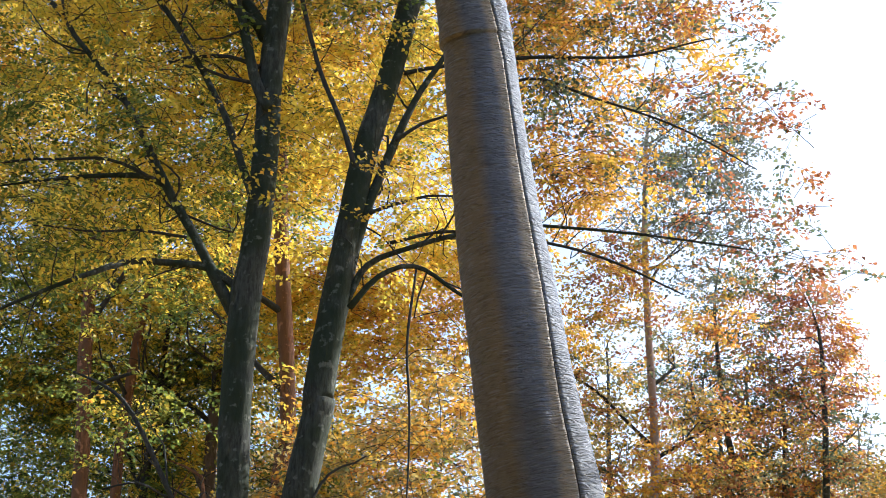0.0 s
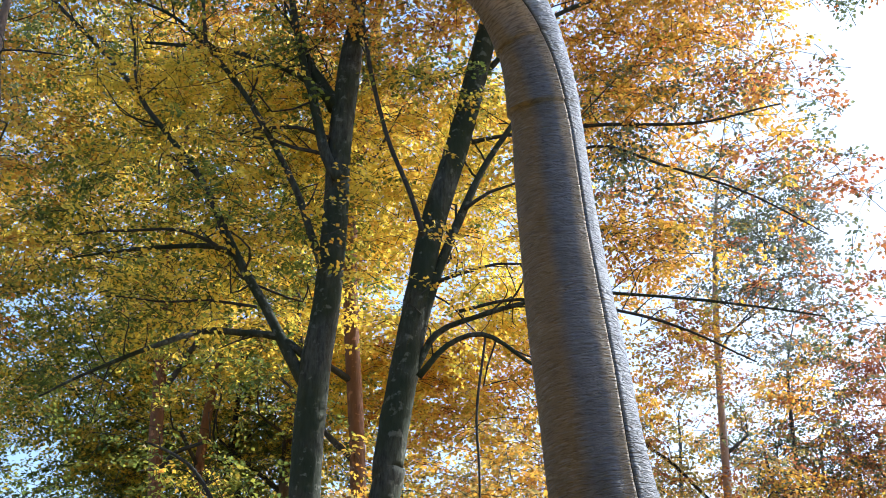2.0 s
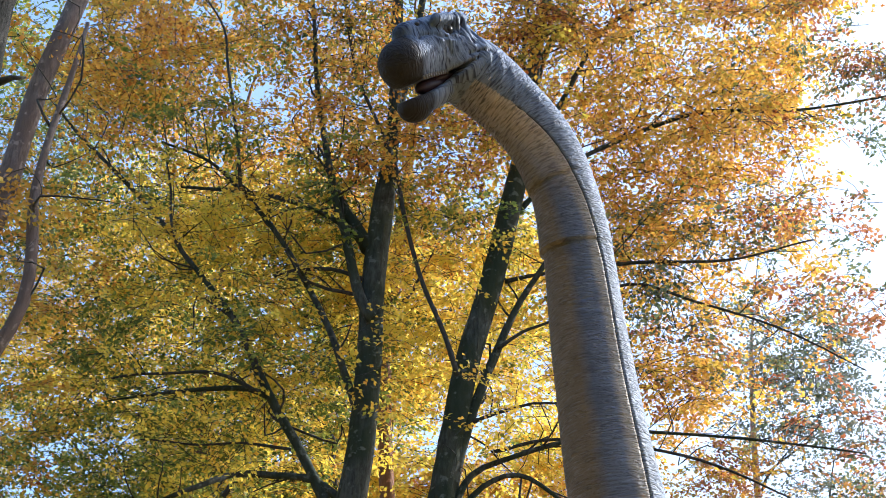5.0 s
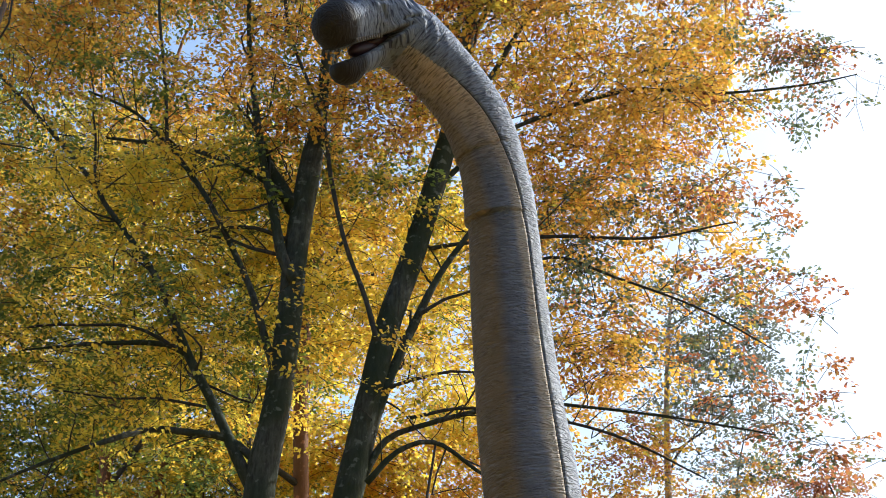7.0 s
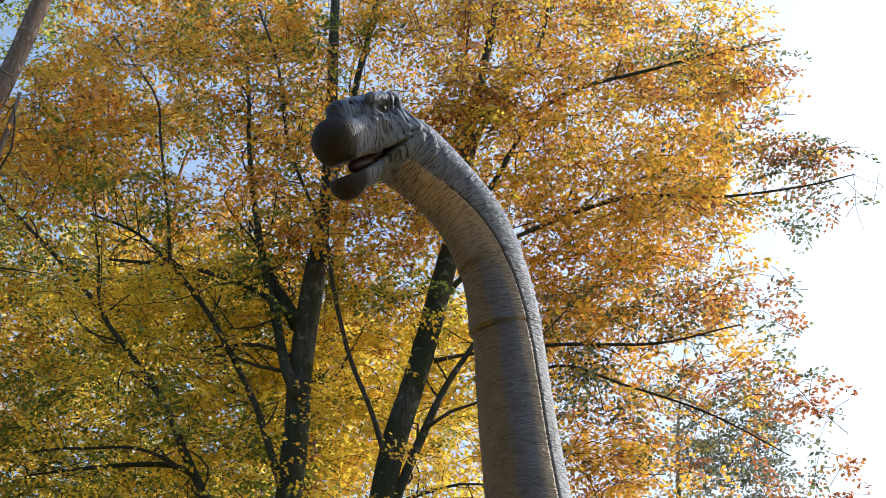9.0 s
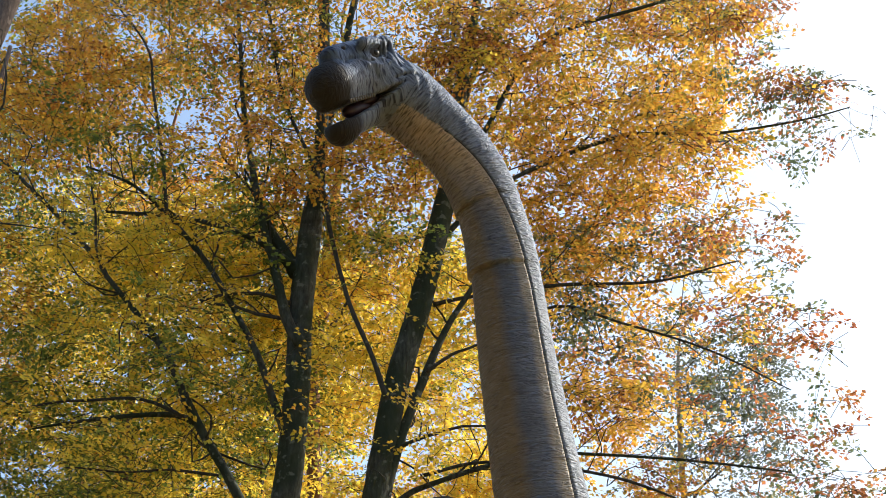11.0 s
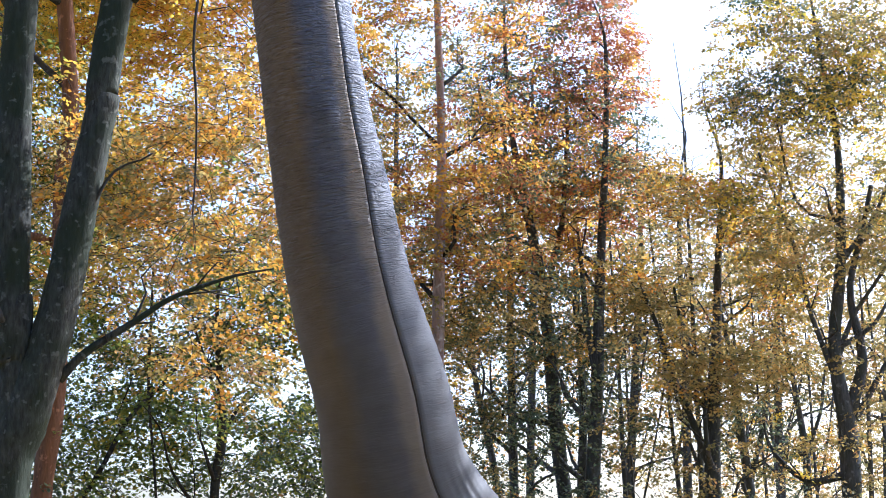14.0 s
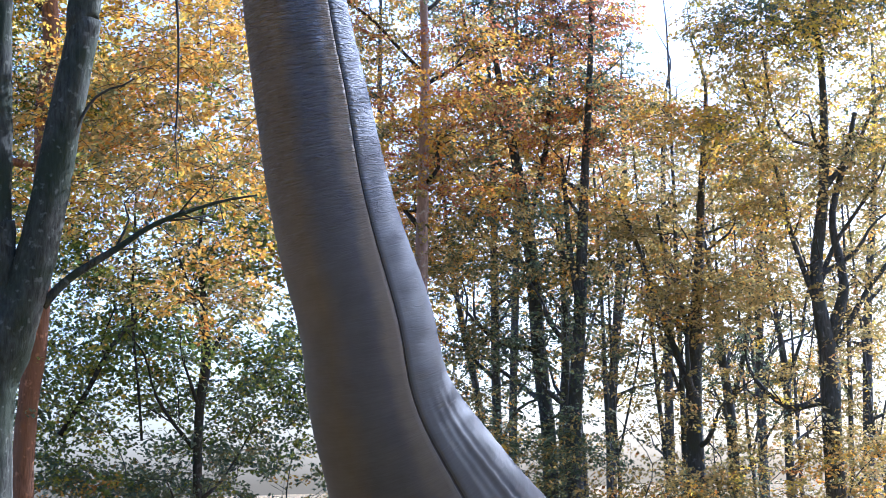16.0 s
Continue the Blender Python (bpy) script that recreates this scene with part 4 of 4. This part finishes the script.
# ---- trees round about ----
def stand(name, label, mat, trunk, limbs=(), lobes=(), leaf=0.095, sides=12, shoots=9, reach=(1.5, 4.0), dense=1.65, round_stem=False):
    x, y, z, r = trunk[-1]
    if shoots:
        trunk = list(trunk) + [(x + rng.normal(0, 0.2), y, z + 1.0, r * 0.5), (x + rng.normal(0, 0.4), y, z + 2.0, 0.008)]
    pts = trunk if trunk[0][2] < -3.5 else down(trunk)
    tree = empty(name, (round(pts[0][0], 2), round(pts[0][1], 2), round(float(ground_height(pts[0][0], pts[0][1])), 2)))
    tagged(tree, label, "tree", "trees of the wood")
    limb(tree, "trunk", pts, mat, sides, 0.3, 0.04, 0.03)
    limbs = list(limbs) + sprout(pts, shoots, reach)
    for p in limbs:
        limb(tree, "limb", p, mat if p[0][3] > 0.07 or mat is HAZED_BARK else DARK_BARK, 7, 0.3, 0.05, 0.05)
    twig_mass(tree, limbs, DARK_BARK, 1.6, (0.4, 1.4))
    if lobes and round_stem:
        # the crown stands about the stem, seen under the same angles from the clearing
        moved = []
        for k, (lobe, cover, gap, kinds) in enumerate(lobes):
            f = (y - 0.5 + 0.7 * (k % 2)) / lobe[1]
            moved.append(((lobe[0] * f, lobe[1] * f, EYE + (lobe[2] - EYE) * f, lobe[3] * f, lobe[4], lobe[5] * f), cover, gap, kinds))
        lobes = moved
    if lobes:
        crown(tree, lobes, leaf, dense=dense)
    return tree


# left side
stand("pine_tree", "slim pine with reddish sunlit bark", PINE_BARK, [(-6.617, 27, 8.272, 0.144), (-6.745, 27, 10.761, 0.133), (-6.785, 27, 12.599, 0.12), (-6.826, 27, 14.285, 0.106), (-6.859, 27, 16.049, 0.086), (-6.518, 27, 18.757, 0.061), (-6.51, 27, 21.76, 0.038)], (),
      [((-7.32, 29, 16.16, 5.09, 2.0, 5.02), 1.0, 0.45, GOLD), ((-7.23, 31, 10.48, 5.03, 2.0, 4.09), 1.0, 0.5, [("green", 0.6), ("dark", 0.15), ("gold", 0.25)])])
stand("pine_tree", "slender orange-barked pine behind the beech", PINE_BARK, [(-3.03, 25, 2.239, 0.17), (-2.813, 25, 4.487, 0.165), (-2.758, 25, 7.972, 0.143), (-2.666, 25, 9.262, 0.136), (-2.973, 25, 13.804, 0.135), (-2.799, 25, 16.069, 0.129), (-2.666, 25, 17.447, 0.12), (-2.834, 25, 16.461, 0.109), (-2.625, 25, 18.697, 0.091), (-2.381, 25, 21.58, 0.06)], (),
      [((-1.34, 27, 4.65, 3.33, 2.0, 3.25), 0.55, 0.32, [("dark", 0.5), ("green", 0.5)]), ((-1.9, 27.5, 15.2, 3.1, 1.4, 4.2), 0.75, 0.45, [("gold", 0.9), ("orange", 0.1)]), ((-5.27, 30, 10.31, 3.53, 1.6, 3.67), 0.9, 0.5, GREEN)])
stand("pine_tree", "thin orange-barked pine among dark trunks", PINE_BARK, [(-6.173, 28, 8.303, 0.101), (-6.131, 28, 9.731, 0.097), (-5.984, 28, 11.568, 0.094), (-5.828, 28, 12.884, 0.085), (-5.751, 28, 15.269, 0.064)])
stand("young_tree", "thin dark-barked young tree in shade", DARK_BARK, [(-5.773, 30, 5.992, 0.089), (-5.719, 30, 9.775, 0.08), (-5.591, 30, 12.204, 0.059), (-5.48, 30, 14.747, 0.036)], ([(-5.719, 30, 9.775, 0.04), (-5.404, 30, 10.734, 0.035), (-4.88, 30, 11.835, 0.023)],))
stand("young_tree", "thin dark-barked young tree in shade", DARK_BARK, [(-6.139, 29, 6.388, 0.097), (-5.851, 29, 8.819, 0.088), (-5.689, 29, 10.898, 0.067), (-5.578, 29, 13.064, 0.04)])
stand("young_tree", "brown-barked slim tree beside the beech", GREY_BARK, [(-4.764, 29, 5.305, 0.181), (-4.616, 29, 7.914, 0.153), (-4.56, 29, 10.429, 0.112), (-4.502, 29, 13.071, 0.069)])
stand("young_tree", "slim dark tree with drooping twigs", DARK_BARK, [(-0.305, 27, 2.41, 0.079), (-0.159, 27, 3.783, 0.09), (-0.208, 27, 4.784, 0.06), (-0.259, 27, 6.208, 0.03)], ([(-0.159, 27, 3.783, 0.045), (0.138, 27, 4.277, 0.035), (0.437, 27, 4.575, 0.02)], [(-2.663, 27, 2.563, 0.049), (-2.198, 27, 3.328, 0.044), (-1.63, 27, 4.303, 0.04), (-0.95, 27, 4.994, 0.02)], [(-1.273, 27, 2.433, 0.025), (-1.443, 27, 5.2, 0.025), (-1.341, 27, 7.034, 0.015)]),
      [((-0.49, 29, 4.06, 3.06, 2.0, 2.67), 0.6, 0.32, [("dark", 0.45), ("green", 0.35), ("orange", 0.2)]), ((-0.28, 29, 9.7, 2.96, 2.0, 3.90), 0.85, 0.36, [("orange", 0.6), ("gold", 0.2), ("rust", 0.2)])])
stand("leaning_pine", "leaning grey-brown pine trunk with flaking bark", GREY_BARK, [(-7.686, 16, 8.916, 0.154), (-7.273, 16, 10.734, 0.155), (-7.004, 16, 11.888, 0.153), (-6.889, 16, 12.764, 0.142), (-6.735, 16, 13.968, 0.139), (-6.473, 16, 15.146, 0.135), (-6.217, 16, 16.564, 0.132), (-5.941, 16, 18.088, 0.111)], ([(-6.827, 15.8, 9.458, 0.101), (-6.609, 15.8, 9.789, 0.095), (-6.369, 15.8, 10.435, 0.083), (-6.37, 15.8, 11.238, 0.078), (-6.449, 15.8, 11.912, 0.068), (-6.424, 15.8, 12.608, 0.055), (-6.285, 15.8, 13.701, 0.042), (-6.177, 15.8, 14.865, 0.027)],),
      [((-6.92, 15.8, 14.55, 0.52, 0.5, 0.45), 0.5, 0.3, [("orange", 1.0)]), ((-6.84, 15.8, 11.97, 0.44, 0.5, 0.47), 0.6, 0.3, [("orange", 1.0)]), ((-10.93, 24, 21.22, 2.79, 2.0, 4.58), 0.4, 0.5, [("dark", 0.5), ("green", 0.5)])], shoots=0)
stand("old_tree", "dark old trunk with deeply ridged bark", RIDGE_BARK, [(-5.194, 10, 6.182, 0.314), (-4.902, 10, 7.732, 0.315), (-4.867, 10, 9.423, 0.267), (-4.849, 10, 10.304, 0.264), (-4.752, 10, 11.109, 0.299), (-4.736, 10, 11.825, 0.267), (-4.764, 10, 13.064, 0.168)], ([(-4.768, 10, 10.431, 0.091), (-4.524, 10, 10.517, 0.066), (-4.349, 10, 10.553, 0.051), (-4.222, 10, 10.401, 0.02)], [(-4.826, 10, 9.33, 0.063), (-4.584, 10, 9.36, 0.039), (-4.341, 10, 9.385, 0.014)], [(-4.664, 10, 10.896, 0.103), (-4.346, 10, 11.05, 0.067), (-4.071, 10, 11.348, 0.057)]), (), 0.08, 18, 0)

# right side
stand("pine_tree", "tall slim pine with pinkish bark", PALE_BARK, [(4.129, 31, 2.193, 0.156), (4.263, 31, 5.44, 0.141), (4.37, 31, 8.085, 0.12), (4.474, 31, 10.565, 0.091), (4.465, 31, 13.16, 0.08), (4.53, 31, 15.602, 0.064), (4.796, 31, 18.189, 0.033)], ([(4.487, 31, 10.126, 0.048), (3.655, 31, 11.058, 0.036), (2.697, 31, 11.927, 0.03), (1.976, 31, 12.421, 0.018)],),
      [((6.01, 32, 16.34, 1.05, 1.4, 2.32), 0.5, 0.5, [("needle", 1.0)]), ((4.75, 32, 17.44, 1.07, 1.4, 2.00), 0.35, 0.5, [("needle", 0.6), ("orange", 0.4)]), ((4.86, 32.5, 11.53, 2.33, 1.6, 3.99), 0.45, 0.55, [("orange", 0.5), ("rust", 0.1), ("olive", 0.2), ("dark", 0.2)])], 0.094, dense=2.0, round_stem=True)
DEEP = [("rust", 0.5), ("dark", 0.35), ("orange", 0.15)]
RED = [("rust", 0.6), ("orange", 0.12), ("dark", 0.28)]
stand("beech_tree", "dark-stemmed beech with rust-red leaves", HAZED_BARK, [(7.531, 34, 2.301, 0.173), (7.405, 34, 3.963, 0.168), (7.214, 34, 7.372, 0.145), (6.837, 34, 9.802, 0.1), (6.569, 34, 11.732, 0.067), (6.523, 34, 14.272, 0.041)], ([(7.214, 34, 7.372, 0.092), (7.777, 34, 9.534, 0.067), (7.96, 34, 12.172, 0.041)], [(6.952, 34, 9.258, 0.06), (6.263, 34, 10.759, 0.04), (5.788, 34, 12.839, 0.027)]),
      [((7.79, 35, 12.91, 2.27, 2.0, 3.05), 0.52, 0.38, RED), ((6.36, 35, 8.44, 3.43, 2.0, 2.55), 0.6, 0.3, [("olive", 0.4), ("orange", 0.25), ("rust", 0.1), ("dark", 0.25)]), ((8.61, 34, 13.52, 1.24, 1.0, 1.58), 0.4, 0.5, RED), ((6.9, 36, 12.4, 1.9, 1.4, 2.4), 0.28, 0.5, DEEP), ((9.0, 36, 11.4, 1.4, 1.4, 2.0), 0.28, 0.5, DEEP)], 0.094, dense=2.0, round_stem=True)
stand("beech_tree", "straight dark-stemmed beech with sparse leaves", HAZED_BARK, [(7.882, 33, 2.267, 0.175), (8.108, 33, 5.14, 0.146), (8.361, 33, 8.244, 0.103), (8.61, 33, 10.649, 0.072), (8.758, 33, 13.12, 0.046)], ([(8.12, 33, 5.394, 0.076), (7.916, 33, 7.198, 0.064), (7.856, 33, 8.771, 0.032)],),
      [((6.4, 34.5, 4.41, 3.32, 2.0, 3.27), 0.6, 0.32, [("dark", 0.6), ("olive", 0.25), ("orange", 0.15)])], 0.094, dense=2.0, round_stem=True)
stand("young_tree", "thin dark tree in the open wood", HAZED_BARK, [(6.692, 36, 2.374, 0.115), (6.78, 36, 6.317, 0.103), (6.85, 36, 9.419, 0.077), (6.801, 36, 12.031, 0.043)])
stand("young_tree", "thin dark tree in the open wood", HAZED_BARK, [(6.483, 37, 2.817, 0.097), (6.162, 37, 5.043, 0.084), (5.868, 37, 7.028, 0.057), (5.713, 37, 9.049, 0.036)])
stand("young_tree", "thin dark tree in the open wood", HAZED_BARK, [(8.326, 36, 2.468, 0.122), (8.48, 36, 4.913, 0.103), (8.477, 36, 7.992, 0.07), (8.458, 36, 10.147, 0.042)])
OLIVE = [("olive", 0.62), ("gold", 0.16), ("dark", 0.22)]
stand("beech_tree", "broad beech with olive-yellow leaves", HAZED_BARK, [(10.657, 33, 2.198, 0.196), (10.757, 33, 4.21, 0.179), (10.989, 33, 6.399, 0.116), (11.147, 33, 8.245, 0.078), (11.348, 33, 10.54, 0.046)], ([(10.662, 33, 3.325, 0.102), (10.046, 33, 5.115, 0.07), (9.486, 33, 6.931, 0.045), (9.144, 33, 7.981, 0.026)], [(10.792, 33, 4.337, 0.077), (10.356, 33, 5.884, 0.051), (10.049, 33, 7.452, 0.032)]),
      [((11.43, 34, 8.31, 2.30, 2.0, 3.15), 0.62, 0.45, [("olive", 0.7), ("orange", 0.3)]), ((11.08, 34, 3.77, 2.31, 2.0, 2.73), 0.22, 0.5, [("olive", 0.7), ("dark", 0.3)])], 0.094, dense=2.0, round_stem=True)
stand("beech_tree", "many-limbed beech with thinning yellow-olive leaves", HAZED_BARK, [(13.076, 31, 2.027, 0.21), (13.101, 31, 3.882, 0.2), (12.929, 31, 5.718, 0.141), (13.267, 31, 7.843, 0.118), (13.408, 31, 10.416, 0.076), (13.176, 31, 12.523, 0.045), (13.031, 31, 14.135, 0.026)],
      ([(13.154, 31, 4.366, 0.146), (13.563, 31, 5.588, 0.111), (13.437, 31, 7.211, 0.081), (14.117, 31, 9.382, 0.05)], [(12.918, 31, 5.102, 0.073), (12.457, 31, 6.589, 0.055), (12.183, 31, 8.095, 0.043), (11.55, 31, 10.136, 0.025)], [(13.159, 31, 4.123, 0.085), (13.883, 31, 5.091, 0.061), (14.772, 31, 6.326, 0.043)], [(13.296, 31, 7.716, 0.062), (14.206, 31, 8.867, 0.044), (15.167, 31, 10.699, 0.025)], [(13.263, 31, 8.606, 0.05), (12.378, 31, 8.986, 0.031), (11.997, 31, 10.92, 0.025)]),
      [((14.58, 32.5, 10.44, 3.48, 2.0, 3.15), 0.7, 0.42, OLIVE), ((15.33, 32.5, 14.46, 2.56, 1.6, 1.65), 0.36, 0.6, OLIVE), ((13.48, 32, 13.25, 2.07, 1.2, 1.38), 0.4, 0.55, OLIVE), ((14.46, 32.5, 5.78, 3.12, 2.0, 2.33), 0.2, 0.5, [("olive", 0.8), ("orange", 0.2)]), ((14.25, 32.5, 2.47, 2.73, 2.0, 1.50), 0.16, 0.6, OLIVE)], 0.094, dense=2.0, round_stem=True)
stand("young_tree", "thin forked young tree", HAZED_BARK, [(12.248, 35, 2.211, 0.121), (12.079, 35, 4.493, 0.102), (11.868, 35, 6.688, 0.055), (11.672, 35, 8.084, 0.035)], ([(12.181, 35, 2.877, 0.074), (12.734, 35, 4.755, 0.061), (13.011, 35, 6.263, 0.034)],))
stand("young_tree", "thin forked young tree", HAZED_BARK, [(14.04, 36, 2.193, 0.111), (14.068, 36, 3.711, 0.098), (13.881, 36, 5.539, 0.064), (13.7, 36, 7.11, 0.036)], ([(14.057, 36, 3.572, 0.056), (14.587, 36, 5.105, 0.042), (14.824, 36, 6.24, 0.028)],))

for i in range(16):
    x, y = 8.6 + 0.72 * i + rng.normal(0, 0.25), rng.uniform(34.5, 41.0)
    x *= y / 36.0
    top, r, lean = rng.uniform(8.0, 12.5), rng.uniform(0.05, 0.085), rng.normal(0, 0.35)
    fork = rng.uniform(1.5, 4.5)
    stand("young_tree", "slender young beech stem with a few yellowing leaves", HAZED_BARK, [(x, y, 1.6, r), (x + 0.3 * lean, y, fork, r * 0.9), (x + 0.7 * lean, y, (fork + top) / 2, r * 0.6), (x + lean, y, top, r * 0.3)],
          ([(x + 0.3 * lean, y, fork, r * 0.6), (x + 0.3 * lean + 0.5 * math.copysign(1, -lean), y, fork + 1.8, r * 0.5), (x - lean + 0.9 * math.copysign(1, -lean), y, fork + 4.2, r * 0.25)],),
          [((x, y, 8.6, 1.5, 1.0, 2.6), 0.10, 0.5, [("olive", 0.6), ("orange", 0.25), ("dark", 0.15)])], 0.12, 8, 5, (0.8, 2.2), dense=1.3)

# the far edge of the wood behind them
MIXED = [("olive", 0.45), ("orange", 0.2), ("dark", 0.35)]
for trunk, lobe, kinds in (
        ([(4.635, 43, 2.451, 0.159), (4.903, 43, 7.265, 0.13), (4.848, 43, 12.294, 0.083), (4.923, 43, 15.77, 0.042)], (5.68, 45, 9.08, 2.95, 2.2, 7.84), MIXED),
        ([(8.25, 42, 2.337, 0.126), (8.516, 42, 7.097, 0.105), (8.795, 42, 12.073, 0.074), (8.832, 42, 15.165, 0.042)], (9.65, 44, 8.21, 2.60, 2.2, 7.04), MIXED),
        ([(11.61, 44, 2.297, 0.15), (12.001, 44, 6.475, 0.127), (12.407, 44, 10.812, 0.087), (12.45, 44, 13.314, 0.044)], (13.04, 46, 7.41, 2.29, 2.2, 6.28), [("olive", 0.6), ("orange", 0.4)]),
        ([(13.113, 43, 2.237, 0.147), (13.272, 43, 6.345, 0.117), (13.349, 43, 10.605, 0.076), (13.581, 43, 13.06, 0.043)], (15.48, 45, 7.34, 2.47, 2.2, 6.29), OLIVE),
        ([(16.3, 44, 2.179, 0.152), (16.463, 44, 6.42, 0.121), (16.833, 44, 10.818, 0.079), (17.188, 44, 14.46, 0.045)], (18.6, 46, 8.08, 2.48, 2.2, 7.16), [("olive", 0.7), ("orange", 0.3)]),
        ([(19.235, 43, 2.082, 0.167), (19.511, 43, 6.269, 0.136), (20.07, 43, 10.614, 0.087), (20.293, 43, 14.212, 0.044)], (21.99, 45, 8.18, 3.24, 2.2, 7.37), OLIVE)):
    lobe = (*lobe[:2], lobe[2] + 1.2, *lobe[3:5], lobe[5] - 1.0)
    stand("beech_tree", "slender far beech with mixed olive and orange leaves", HAZED_BARK, trunk, (), [(lobe, 0.46, 0.32, kinds)], 0.13, 10, 12, (1.2, 3.2), dense=1.5)

# young growth under the tall trees
for x, y, h, kinds in ((-1.6, 27.0, 6.2, "dark orange"), (1.3, 28.5, 6.0, "dark olive"), (3.2, 30.0, 6.4, "olive orange"), (6.6, 34.0, 6.6, "dark olive"), (8.6, 30.0, 6.0, "olive orange"), (11.2, 33.0, 6.6, "olive dark"), (13.2, 30.5, 6.2, "orange olive"), (15.6, 34.0, 6.8, "olive rust")):
    g = float(ground_height(x, y))
    one, two = kinds.split()
    stand("sapling", "leafy beech sapling under the taller trees", HAZED_BARK, [(x, y, g - 0.1, 0.06), (x + 0.15, y, g + 2.5, 0.045), (x, y + 0.2, g + h * 0.8, 0.02)], (), [((x, y, g + h * 0.62, 1.7, 1.3, h * 0.36), 0.6, 0.55, [(one, 0.6), (two, 0.4)])], 0.092, shoots=7, reach=(0.8, 2.0), dense=1.3)

# unseen trees beside and behind the camera, added to block sun and sky light
for x, y, h, wide, cover in ((12.2, 16.8, 16.5, 2.6, 0.6), (17.5, 14.0, 25.0, 2.6, 0.4), (12.5, 11.5, 22.0, 2.4, 0.4), (9.0, -9.0, 17.0, 4.0, 1.6), (1.5, -12.5, 18.0, 4.0, 1.6), (-6.0, -11.0, 17.0, 4.0, 1.6), (-12.0, -6.0, 18.0, 4.0, 1.6), (-14.5, 1.5, 17.0, 4.0, 1.6), (-13.5, 8.5, 18.0, 3.6, 1.6), (16.0, -2.0, 15.0, 3.6, 0.8)):
    g = float(ground_height(x, y))
    stand("beech_tree", "unseen grey-barked beech with yellow autumn crown, added to shade the clearing", BEECH_BARK, [(x, y, g - 0.1, 0.26), (x + 0.1, y, g + 5, 0.2), (x, y + 0.2, g + 10, 0.14), (x + 0.2, y, g + h, 0.05)], (), [((x, y, g + h * 0.6, wide, wide, h * 0.42), cover, 0.4, GREEN)], 0.16 if cover <= 1 else 0.26)
